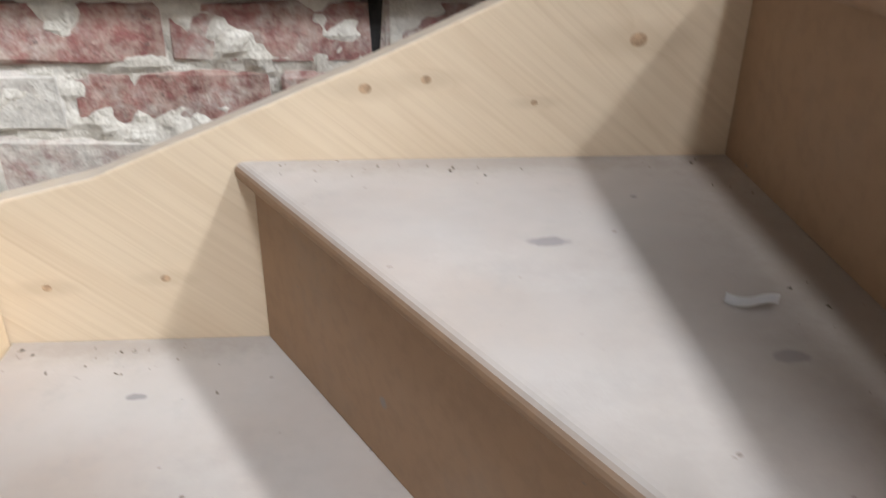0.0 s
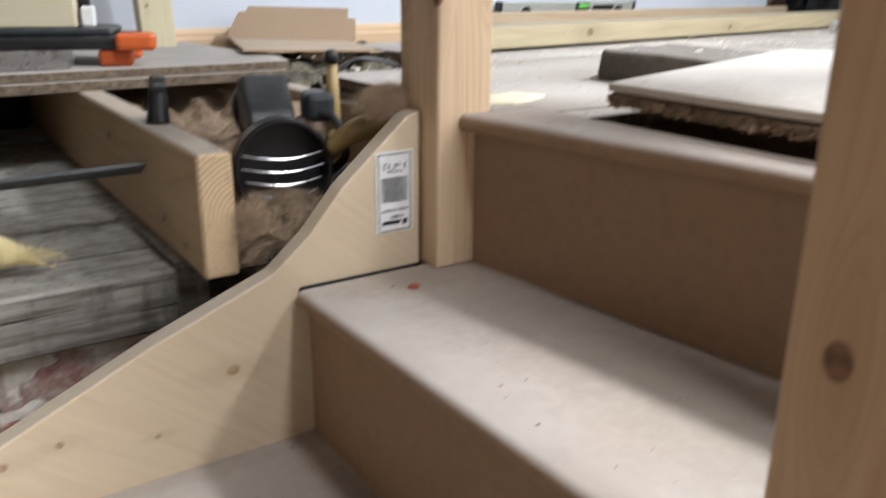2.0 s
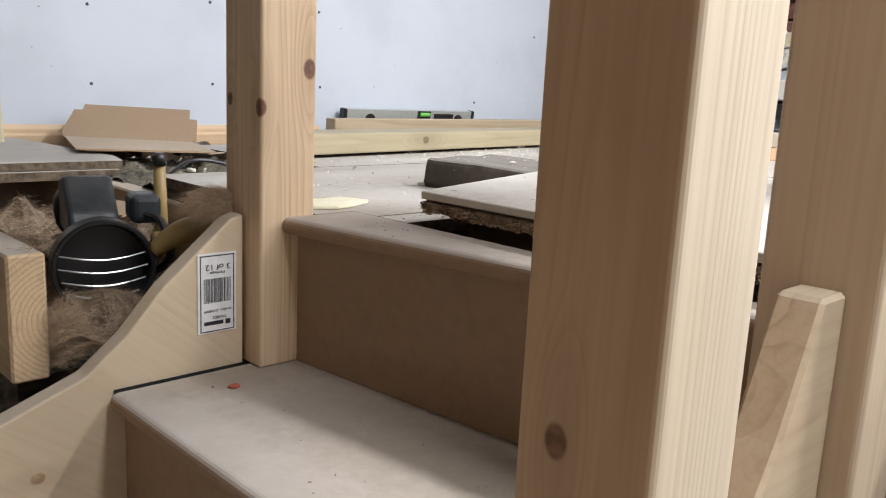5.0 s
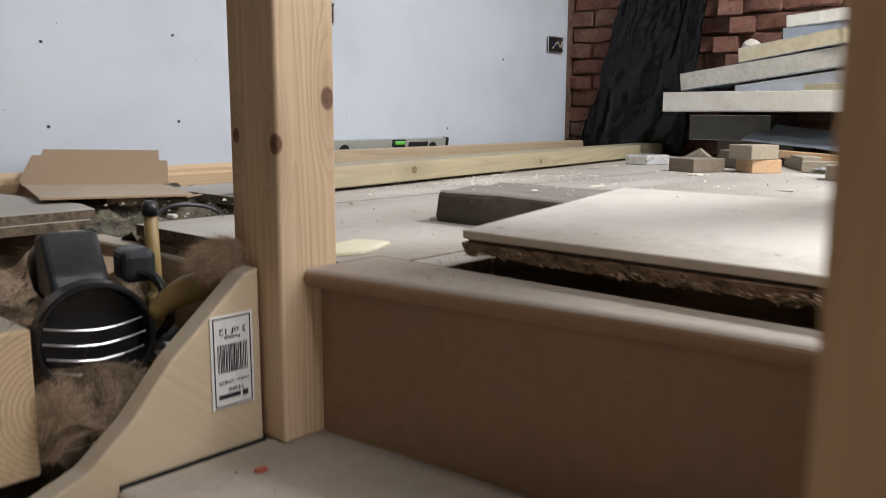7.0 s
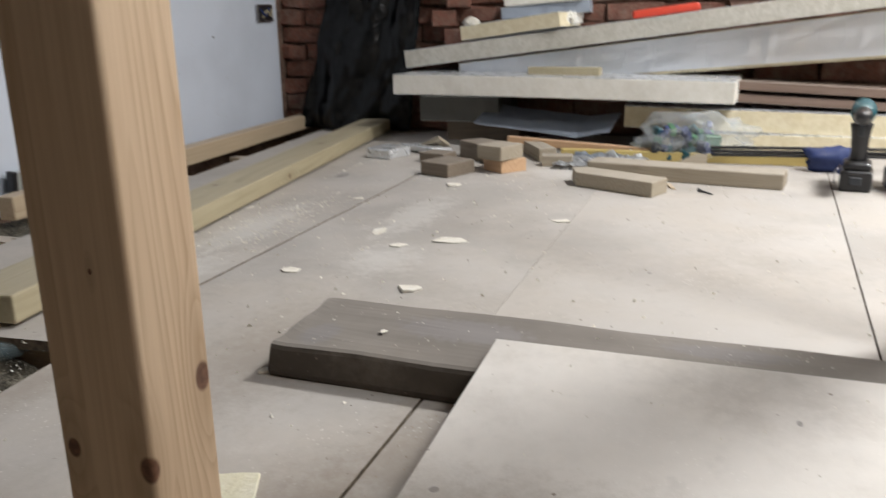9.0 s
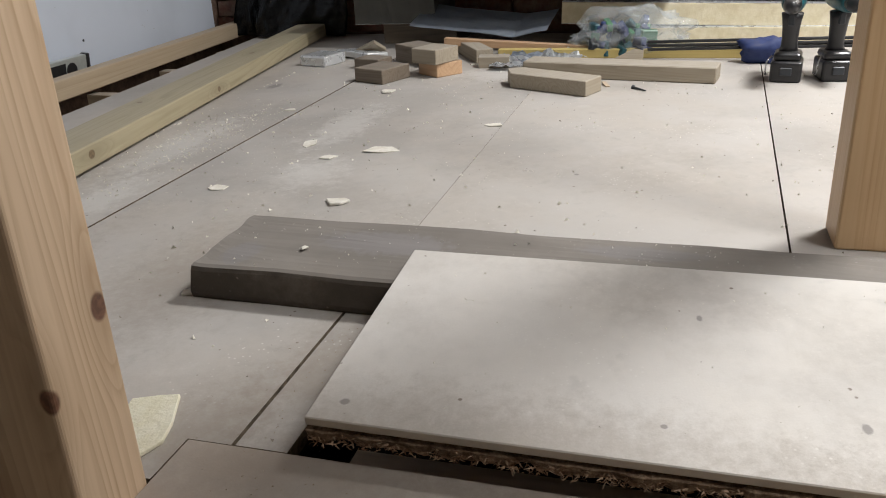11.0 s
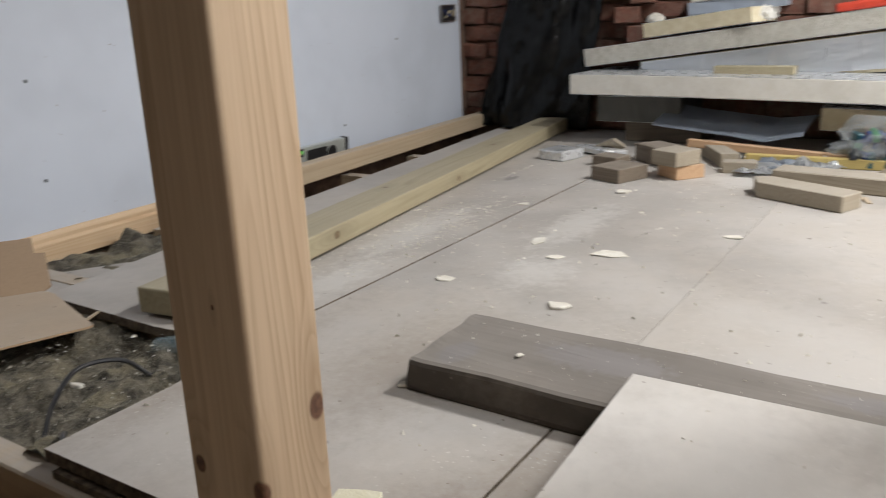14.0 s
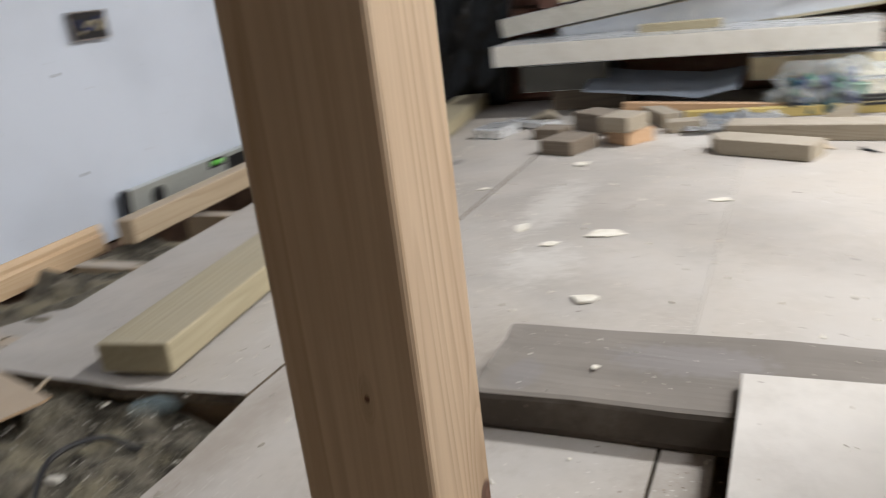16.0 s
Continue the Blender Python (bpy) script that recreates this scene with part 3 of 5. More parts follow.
def newel(c, z0, z1, material):
    x0, x1, y0, y1 = c
    return part("newel_post", box(x0, x1, y0, y1, z0, z1, 0.004, seg=3), material, stairs)


NEWEL_KNOTS = ((0.447, 0.769, 0.140, 0.0095), (0.518, 0.765, 0.190, 0.0105), (0.447, 0.841, 0.148, 0.007), (0.447, 0.80, 0.30, 0.002))
newel(NEWEL_A, -0.2, 1.05, pine("newel_pine", "z", (0.70, 0.53, 0.36), (0.49, 0.325, 0.19), NEWEL_KNOTS, rings=30, grain=0.72, knot=(0.125, 0.06, 0.035)))
# inner newel: its south face is painted paler for the light on it
newel(NEWEL_B, -1.15, 1.05, pine("inner_newel_pine", "z", (0.56, 0.375, 0.225), (0.42, 0.25, 0.13), ((0.215, 0.106, 0.002, 0.0080),), rings=40, lit_face=0.050, knot=(0.13, 0.06, 0.03)))
newel((0.462, 0.544, 0.041, 0.123), -0.35, 1.05, pine("landing_newel_pine", "z", (0.58, 0.47, 0.35), (0.47, 0.355, 0.24)))

# delivery label on the string, upside down as it was stuck
label = part("delivery_label", prism([(0.377, -0.045), (0.431, -0.045), (0.431, -0.150), (0.377, -0.150)], "y", STRING_Y - 0.0016, STRING_Y - 0.0004), WHITE_PAPER, string_part, "white paper delivery label with a barcode")


def across(x):
    return 0.377 + (x - 0.390) * 1.256


def ink(x0, x1, z0, z1, name="print"):
    x0, x1 = across(x0), across(x1)
    part(name, box(x0, x1, STRING_Y - 0.0021, STRING_Y - 0.0017, z0, z1), INK, string_part)


def lettering(words, x, z, size):
    cu = bpy.data.curves.new("lettering", "FONT")
    cu.body, cu.size, cu.extrude = words, size, 0.0002
    tmp = new("lettering", cu)
    bpy.context.view_layer.update()
    me = bpy.data.meshes.new_from_object(tmp.evaluated_get(bpy.context.evaluated_depsgraph_get()))
    bpy.data.objects.remove(tmp)
    me.materials.clear()
    me.materials.append(INK)
    me.transform(pose(across(x), STRING_Y - 0.0021, z, 90, 180, 0) @ Matrix.Diagonal((1.2, 1.0, 1.0, 1.0)))
    ob = new("lettering", me)
    ob.parent = string_part


for x0, x1, z0, z1 in ((0.3925, 0.4305, -0.0490, -0.0478), (0.3925, 0.4305, -0.1482, -0.1470), (0.3925, 0.3935, -0.148, -0.048), (0.4295, 0.4305, -0.148, -0.048)):
    ink(x0, x1, z0, z1, "border")
lettering("3 of 12", 0.4265, -0.0600, 0.0105)
lettering("Package", 0.4200, -0.0690, 0.0055)
rng = random.Random(4)
x = 0.3965
while x < 0.4265:
    w = rng.choice((0.0005, 0.0008, 0.0012))
    ink(x, x + w, -0.110, -0.078, "bar")
    x += w + rng.choice((0.0005, 0.0007, 0.0010))
lettering("order: 274899", 0.4272, -0.1190, 0.0055)
lettering("T43802", 0.4220, -0.1280, 0.0055)
ink(0.3965, 0.4180, -0.1395, -0.1345, "mark")
ink(0.4205, 0.4260, -0.1405, -0.1340, "mark")

# ---- floor ----
floor = thing("floor", (0, 0, -0.018), "grey chipboard floor sheets dusted with plaster", "floor", kind="structure")


def dirty_sides(ob):
    ob.data.materials.append(BOARD_EDGE)
    for f in ob.data.polygons:
        f.material_index = 1 if abs(f.normal.z) < 0.5 else 0


def floor_board(outline):
    pts = [(x, y) for x, y in outline]
    ob = part("floor_board", prism(pts, "z", 0.0, 0.018), CHIP, floor)
    dirty_sides(ob)


G = 0.0022
floor_board([(0.533, 0.857), (0.533, 1.262), (0.735, 1.264), (0.905, 1.283 - G), (3.36, 1.295 - G), (3.36, 0.7126), (1.10, 0.7126), (0.95, 0.7165), (0.5975, 0.7165), (0.5975, 0.766), (0.533, 0.766)])
floor_board([(0.905, 1.2865), (0.885, 1.49), (0.895, 1.84), (1.30, 1.90), (3.36, 2.12), (3.36, 1.297)])
floor_board([(0.598, 0.712), (3.36, 0.712), (3.36, 0.050 + G * 0.3), (0.93, 0.150 + G * 0.5), (0.93, 0.655), (0.598, 0.655)])
floor_board([(0.93, 0.150 - G), (3.36, 0.050 - G), (3.36, -0.47), (0.93, -0.47)])
floor_board([(0.93, -0.473), (3.36, -0.473), (3.36, -1.06), (0.93, -1.06)])
floor_board([(0.546, -0.473), (0.927, -0.473), (0.927, -1.06), (0.546, -1.06)])
floor_board([(0.29, -1.063), (3.36, -1.063), (3.36, -2.1), (0.29, -2.1)])
# near-black sheet: the shade below the boards, given as a colour
solid("subfloor", box(0.545, 3.36, -2.1, 0.85, -0.26, -0.24), VOID_SHADE, "near-black sheet for the shade under the floor boards", "subfloor", kind="structure")
for x in (0.62, 1.02, 1.42, 1.82, 2.22, 2.62, 3.02):
    solid("floor_joist", box(x - 0.022, x + 0.022, -2.1, 0.60 if x < 1 else 2.15, -0.19, -0.0195), JOIST, "softwood floor joist under the boards", "joist", kind="structure")

# joists over the open part, with sawn ends by the stair
def joist(x0, x1, y0, y1, z0, z1):
    ob = solid("joist", box(x0, x1, y0, y1, z0, z1, 0.003), JOIST, "dusty sawn softwood joist with a bare end", "joist", kind="structure", group="joists")
    ob.data.materials.append(JOIST_END)
    for f in ob.data.polygons:
        f.material_index = 1 if f.normal.y < -0.7 else 0


joist(0.174, 0.217, 0.858, 2.2, -0.190, -0.036)
joist(-0.180, -0.141, 0.858, 2.2, -0.183, -0.030)
joist(0.512, 0.556, 0.870, 2.2, -0.186, -0.034)
joist(0.92, 0.96, 1.30, 2.2, -0.19, -0.022)
solid("trimmer", box(0.545, 0.93, 0.853, 0.893, -0.19, -0.021), JOIST, "softwood trimmer at the stair opening", "joist", kind="structure")
solid("second_board_layer", box(0.526, 0.60, 0.90, 1.240, -0.0335, -0.0225), BOARD_EDGE, "dark dirty lower board edge", "underlay", kind="structure")

# old boarded ledge on top of the brick wall
ledge = thing("ledge", (-0.3, 0.93, -0.27), "grey dusty old boards on the wall head", "ledge", kind="structure")
rng = random.Random(9)
y, k = 0.925, 0
while y < 2.15:
    w = 0.115 + rng.uniform(-0.012, 0.012)
    bm = box(-1.2, 0.158 if k < 2 else 1.3, y - 0.93, y - 0.93 + w - 0.004, 0.0 if k == 0 else 0.05, 0.078 + rng.uniform(-0.003, 0.003), 0.003)
    bmesh.ops.translate(bm, verts=bm.verts, vec=(0.3, 0, 0))
    part("plank", bm, OLD_PLANK, ledge)
    y += w
    k += 1
# black sheet painted in for the shade deep between the joists
solid("void_back", box(-1.3, 0.16, 2.12, 2.15, -0.3, -0.02), VOID_SHADE, "near-black sheet for the shade at the back of the floor void", "void", kind="structure")
solid("bearer", box(0.162, 0.205, 0.95, 1.30, -0.45, -0.192), OLD_PLANK, "old grey timber bearer", "bearer", kind="structure")

# ---- walls and ceiling ----
NORTH = 2.195
SLOPE = 2.6  # degrees by which the lining wall turns from the stair's line
north = solid("wall_north", box(-0.50, 2.675, 0.0, 0.0125, -0.03, 2.35, 0.001), PLASTERBOARD, "bare pale blue-grey plasterboard wall", "wall", (0.62, NORTH, 0), (0, 0, SLOPE), "structure")
solid("wall_north_west", box(-2.8, -0.505, 0.0, 0.014, -0.4, 2.35), DARK_WALL, "unseen wall, dark to cut bounced light past the plasterboard", "wall", (0.62, NORTH, 0), (0, 0, SLOPE), "structure")
solid("wall_north_backing", box(-2.5, 2.9, 0.016, 0.12, -0.4, 2.35), DARK_MORTAR, "dark masonry behind the plasterboard", "wall", (0.62, NORTH, 0), (0, 0, SLOPE), "structure")
for x, z in ((0.763, 0.354), (1.136, 0.398), (1.143, 0.155), (0.767, 0.142), (0.40, 0.135), (0.38, 0.34), (1.55, 0.41), (1.56, 0.16), (2.37, 0.125), (2.75, 0.42)):
    x += 0.018
    part("screw", rod([(x - 0.62, -0.0015, z), (x - 0.62, 0.004, z)], 0.0045), DARK_GREY, north)
bm = box(-0.62, WIN_S[0], SOUTH - 0.12, SOUTH, -0.3, 2.35)
box(WIN_S[1], 3.5, SOUTH - 0.12, SOUTH, -0.3, 2.35, bm=bm)
box(WIN_S[0], WIN_S[1], SOUTH - 0.12, SOUTH, -0.3, WIN_S[2], bm=bm)
box(WIN_S[0], WIN_S[1], SOUTH - 0.12, SOUTH, WIN_S[3], 2.35, bm=bm)
solid("wall_south", bm, DARK_WALL, "unseen outer wall with an opening added for fill light", "wall", kind="structure")
solid("wall_south_lower", box(-0.5, 0.29, SOUTH - 0.12, SOUTH, -2.7, -0.3), PLASTER, "plain plaster wall at the foot of the stair", "wall", kind="structure")
solid("wall_west", box(-2.2, -2.08, 0.95, 2.4, -0.3, 2.35), DARK_WALL, "unseen wall, dark to cut bounced light", "wall", kind="structure")
solid("wall_stair_west", box(-0.62, -0.5, SOUTH, 0.945, -0.27, 2.35), DARK_WALL, "wall beside the stair, dark to cut bounced light", "wall", kind="structure")
solid("wall_stair_west_lower", box(-0.62, -0.492, SOUTH, 1.1, -2.7, -0.274), MORTAR, "rough limewashed wall beside the lower stair", "wall", kind="structure")
solid("wall_landing", box(-2.2, -0.5, 0.83, 0.95, -0.27, 2.35), DARK_WALL, "unseen wall beyond the stair, dark to cut bounced light", "wall", kind="structure")
solid("apron", box(0.285, 0.303, SOUTH, -0.05, -2.7, -0.12), STEP_MDF, "brown board closing the side of the stairwell", "apron", kind="structure")
solid("lower_floor", box(-0.6, 1.0, SOUTH, 1.1, -2.72, -2.6), CHIP, "floor at the foot of the stair", "floor", kind="structure")
bm = bmesh.new()
edge = -2.3
for x0, x1, y0, y1, power in ROOFS:
    box(edge, x0, SOUTH - 0.12, 2.5, 2.352, 2.45, bm=bm)
    box(x0, x1, SOUTH - 0.12, y0, 2.352, 2.45, bm=bm)
    box(x0, x1, y1, 2.5, 2.352, 2.45, bm=bm)
    edge = x1
box(edge, 3.6, SOUTH - 0.12, 2.5, 2.352, 2.45, bm=bm)
solid("ceiling", bm, DARK_WALL, "unseen ceiling with two roof light openings, dark to cut bounce", "ceiling", kind="structure")


def brick_wall(wall, place, runs, courses, material, seed, skip=None, depth=0.05, jitter=0.004, ragged=0.0045):
    """Bricks in stretcher bond as parts of a wall; place(u, v) turns run and height into the centre of a brick's face."""
    rng = random.Random(seed)
    shapes = []
    for _ in range(5):
        bm = box(-0.1075, 0.1075, -0.02, depth, -0.0325, 0.0325, 0.004)
        bmesh.ops.subdivide_edges(bm, edges=[e for e in bm.edges if e.calc_length() > 0.1], cuts=2)
        for v in bm.verts:
            v.co += Vector((rng.uniform(-1, 1), rng.uniform(-1, 1), rng.uniform(-1, 1))) * ragged
        shapes.append(as_mesh("brick", bm, material))
    for c in range(courses):
        for k in range(runs):
            u, v = (k + (0.5 if c % 2 else 0.0)) * 0.225, c * 0.075
            if skip and skip(u, v, rng):
                continue
            ob = new("brick", shapes[rng.randrange(5)])
            ob.parent = wall
            x, y, z, turn = place(u, v)
            ob.matrix_basis = pose(x, y, z, rng.uniform(-1, 1), rng.uniform(-1.2, 1.2), turn + rng.uniform(-1, 1)) @ Matrix.Translation((0, rng.uniform(-jitter, jitter), 0))


stair_wall = solid("wall_stair_north", box(-0.62, 0.9, 0.0, 0.14, -2.65, -0.272), MORTAR, "old brick wall with worn limewash and open joints", "brick wall", (0, 0.964, 0), kind="structure")
joint = field(-0.5, 0.9, -1.2, -0.274, 0.008, lambda x, z: Vector((x, (0.02 if abs(x + 0.065) < 0.010 and z > -0.345 else -0.0115) + 0.010 * noise.noise(Vector((x * 14, z * 20, 1))) + 0.006 * noise.noise(Vector((x * 50, z * 60, 2))), z)))
# recess is shallow, so its shade is added as a near-black strip
part("open_joint", box(-0.073, -0.057, -0.006, 0.001, -0.345, -0.272), VOID_SHADE, stair_wall, "near-black strip for the shade in the open joint")
part("mortar", joint, MORTAR, stair_wall, "rough crumbling lime mortar")
stair_course = lambda u, v: (-0.62 + u - 0.0075, 0.006, -0.311 - v, 0)
brick_wall(stair_wall, stair_course, 7, 13, BRICK_LIMED, 3, lambda u, v, g: u > 0.12, jitter=0.003, ragged=0.0028)
brick_wall(stair_wall, stair_course, 7, 13, BRICK_PAINTED, 4, lambda u, v, g: u <= 0.12, jitter=0.003, ragged=0.0028)


def east_wall_body():
    bm = box(0.0, 0.12, WIN_E[1], 2.45, -0.3, 2.352)
    box(0.0, 0.12, -2.3, WIN_E[0], -0.3, 2.352, bm=bm)
    box(0.0, 0.12, WIN_E[0], WIN_E[1], -0.3, WIN_E[2], bm=bm)
    return box(0.0, 0.12, WIN_E[0], WIN_E[1], WIN_E[3], 2.352, bm=bm)


east = solid("wall_east", east_wall_body(), DARK_MORTAR, "bare red brick wall with dark joints", "brick wall", (3.385, 0, 0), kind="structure")
brick_wall(east, lambda u, v: (-0.006, 2.33 - u, 0.04 + v, -90), 11, 17, BRICK_RED, 5, jitter=0.012, ragged=0.007)
# broken toothing that stands out of the wall beside the plastic sheet
for k in range(6):
    bm = box(-0.05, 0.05, -0.05, 0.05, -0.0325, 0.0325, 0.004)
    ob = part("brick", bm, BRICK_RED, east)
    ob.matrix_basis = pose(-0.055, 1.50 + (0.03 if k % 2 else -0.03), 0.40 + 0.075 * k, 0, 0, 8 * k)

# skirting left along the lining wall, timber lying beside it
solid("skirting_board", prism([(0.0, -0.045), (0.0, 0.030), (-0.006, 0.030), (-0.012, 0.018), (-0.012, 0.008), (-0.018, 0.002), (-0.018, -0.045)], "x", -2.0, 0.95, 0.001),
      pine("skirting_pine", "x", (0.68, 0.50, 0.32), (0.58, 0.38, 0.22)), "pale pine moulded skirting board", "skirting", (0.62, NORTH - 0.001, 0), (0, 0, SLOPE), "structure")
solid("wall_timber", box(0, 1.85, -0.05, 0.0, 0.0, 0.062, 0.003), FRESH, "pine batten lying along the wall", "timber", (1.50, 2.095, 0.001), (0, 0, 4.8))
solid("treated_timber", box(0.06, 2.72, 0.0, 0.125, 0.0, 0.050, 0.004, seg=2), GREEN, "long greenish treated timber lying on the floor", "timber", (0.865, 1.425, 0.008), (0, 0, 8.2))
for x, y in ((1.9, 1.63), (2.75, 1.76)):
    solid("packing_piece", box(-0.03, 0.03, -0.04, 0.04, 0, 0.007), CHIP, "thin board offcut packed under the timber", "offcut", (x, y, 0.0005), (0, 0, 20))

# loose sheet propped over the hole on an old beam
beam = [(-0.095, 0.0), (-0.098, 0.010), (-0.098, 0.044), (-0.0955, 0.0495), (-0.090, 0.0525), (0.09, 0.0535), (0.099, 0.046), (0.097, 0.0)]
bm = prism(beam, "y", -1.65, 0.0)
bmesh.ops.bisect_plane(bm, geom=bm.verts[:] + bm.edges[:] + bm.faces[:], plane_co=(0, -0.03, 0), plane_no=(0, 1, 0))
for v in bm.verts:
    if v.co.y > -0.001:
        v.co.y += 0.03 * v.co.x - 0.008 * (v.co.z > 0.02)
bmesh.ops.subdivide_edges(bm, edges=[e for e in bm.edges if e.calc_length() > 0.06], cuts=14, use_grid_fill=True)
for v in bm.verts:
    if v.co.z > 0.001:
        v.co += Vector((noise.noise(v.co * 22), noise.noise(v.co * 19 + Vector((4, 0, 0))), 0.6 * noise.noise(v.co * 26 + Vector((0, 4, 0))))) * 0.005
solid("old_beam", bm, OLD_BEAM, "old dark dirty timber beam lying on the floor", "beam", (0.990, 0.945, 0.0), (0, 0, -1.2))

loose = thing("loose_board", (0.60, 0.632, 0.025), "loose pale chipboard sheet propped over a hole", "board", turn=(0, -4.3, 0))
bm = box(0.0, 0.352, -1.35, 0.0, 0.010, 0.020, 0.0012)
part("top_layer", bm, CHIP_PALE, loose)
part("tongue_and_core", box(0.006, 0.350, -1.348, -0.004, 0.0065, 0.0098), DARK_BLOCK, loose, "dark groove along the edge")
bm = bmesh.new()
rng = random.Random(12)
n = 150
low, up = [], []
for k in range(n + 1):
    y = -1.35 * k / n
    j = 0.006 * noise.noise(Vector((y * 40, 0, 0))) + rng.uniform(-0.003, 0.003)
    low.append((bm.verts.new((0.004 + j, y, -0.008 + rng.uniform(-0.003, 0.003))), bm.verts.new((0.35, y, -0.002))))
    up.append((bm.verts.new((-0.002 + j * 0.6, y, 0.0062)), bm.verts.new((0.35, y, 0.0062))))
for k in range(n):
    bm.faces.new((low[k][0], low[k + 1][0], up[k + 1][0], up[k][0]))
    bm.faces.new((low[k][0], low[k][1], low[k + 1][1], low[k + 1][0]))
    bm.faces.new((up[k][0], up[k + 1][0], up[k + 1][1], up[k][1]))
bm.faces.new((low[0][0], up[0][0], up[0][1], low[0][1]))
bmesh.ops.recalc_face_normals(bm, faces=bm.faces[:])
part("broken_layer", bm, CHIP_EDGE, loose, "torn brown lower layer with splinters")
part("splintered_edge", fibres(2600, lambda r: ((r.uniform(-0.004, 0.004), r.uniform(-1.3, 0.0), r.uniform(-0.008, 0.005)), (-0.5, r.uniform(-1.5, 1.5), r.uniform(-0.35, 0.3))), 0.006, 0.0008, 5, 0.35),
     strands("splinter_wood", (0.20, 0.11, 0.06), (0.60, 0.45, 0.32)), loose, "ragged brown splinters")

# ---- pile of insulation boards and offcuts in the corner ----


def slab(x, y, z, dx, dy, dz, turn=(0, 0, 0), core=FOAM, label="foil-faced cream foam insulation board", sag=0.0, ragged=0.003):
    """A foam board: the core between two thin foil faces. Placed by its near left lower corner, running to -y."""
    t = thing("insulation_board", (x, y, z), label, "insulation board", "insulation boards in the pile", turn=turn)
    bm = box(0, dx, -dy, 0, 0.001, dz - 0.001, 0.002)
    bmesh.ops.subdivide_edges(bm, edges=[e for e in bm.edges if e.calc_length() > 0.2], cuts=14, use_grid_fill=True)
    for v in bm.verts:
        if v.co.x < 0.004:
            v.co.x += ragged * noise.noise(v.co * 30)
        v.co.z += sag * (-v.co.y / dy) ** 2
    part("core", bm, core, t)
    for a, b in ((-0.0004, 0.0006), (dz - 0.0006, dz + 0.0006)):
        bm = box(0.001, dx, -dy, 0, a, b)
        bmesh.ops.subdivide_edges(bm, edges=[e for e in bm.edges if e.calc_length() > 0.2], cuts=14, use_grid_fill=True)
        for v in bm.verts:
            v.co.z += sag * (-v.co.y / dy) ** 2
        part("foil_face", bm, FOIL, t)
    return t


slab(2.93, 1.61, 0.196, 0.42, 1.25, 0.074, (0, 0, -3), FOAM_WHITE, "pale foam insulation board bridging the pile", sag=-0.012)
slab(3.02, 1.535, 0.0855, 0.34, 0.32, 0.095, (0, 0, 2), DARK_FOIL, "dark foil-covered foam board under the pile")
slab(3.12, 1.63, 0.283, 0.25, 1.85, 0.068, (-6.8, 0, -3), FOAM_ROUGH, "rough-cut cream foam insulation board, tilted", ragged=0.008)
foil_board = thing("insulation_board", (3.165, 1.42, 0.20), "silver foil-faced insulation board on edge, creased", "insulation board", "insulation boards in the pile", turn=(0, 0, -2))
profile = [(0.0, 0.0), (0.0, 0.100), (-1.70, 0.300), (-1.70, 0.136)]
part("core", prism(profile, "x", 0.001, 0.20, 0.001), FOAM, foil_board)


def foil_skin(u, v):
    """Run and share of the height on the board's face; fine creases stand off it."""
    low, high = -0.08 * u * 1.0, 0.100 - 0.1176 * u
    wave = 0.005 * noise.noise(Vector((u * 5, v * 2, 2))) + 0.0006 * noise.noise(Vector((u * 40, v * 9, 7)))
    crease = 0.020 * max(0.0, noise.noise(Vector((u * 22, v * 1.0, 5))) - 0.34)
    return Vector((-0.003 - abs(wave) - crease, u, low + 0.010 + (high - low - 0.012) * v))


bm = field(-1.69, -0.005, 0.0, 1.0, 0.012, foil_skin)
part("foil_face", bm, FOIL_BRIGHT, foil_board, "creased shiny silver foil", smooth=True)
rng = random.Random(77)
for k in range(16):
    u, lean = -1.62 * (k + rng.uniform(0.1, 0.9)) / 16 - 0.02, rng.uniform(-0.02, 0.02)
    a, b = rng.uniform(0.05, 0.4), rng.uniform(0.6, 0.95)
    line = [foil_skin(u + lean * v + 0.004 * math.sin(v * 9 + k), v) + Vector((-0.001, 0, 0)) for v in (a, a * 0.6 + b * 0.4, a * 0.3 + b * 0.7, b)]
    part("crease", rod(line, [0.0008, 0.0022, 0.0018, 0.0007], sides=6), FOIL_BRIGHT, foil_board)
slab(3.14, 1.40, 0.388, 0.22, 0.42, 0.055, (-6.8, 0, -10), FOAM, "short cream foam offcut lying on the pile", ragged=0.002)
bm = lump(bmesh.new(), (0, 0, 0), (0.075, 0.022, 0.030), 0.35, 7, 3, 6.0)
solid("foam_lump", bm, FOAM_WHITE, "broken white lump of foam at the end of the offcut", "crumb", (3.22, 0.965, 0.470), (0, 0, -8))
slab(3.16, 1.24, 0.466, 0.20, 0.34, 0.045, (-4, 0, 6), GREY_SHEET, "short grey-faced foam offcut on top")
slab(3.16, 1.23, 0.513, 0.20, 0.30, 0.045, (-4, 0, 3), FOAM_WHITE, "short pale foam offcut on top")
slab(3.00, 0.735, 0.085, 0.36, 0.98, 0.075, (1.5, 0, 3), FOAM, "cream foam insulation board low in the pile")
slab(2.96, 0.62, 0.018, 0.40, 0.95, 0.055, (0.5, 0, 5), FOAM, "dirty cream foam insulation board on the floor")
solid("batten", box(0, 0.05, -0.27, 0, 0, 0.028, 0.002), GREEN, "short greenish batten on the foam board", "batten", (3.02, 1.10, 0.266), (0, 0, -3))
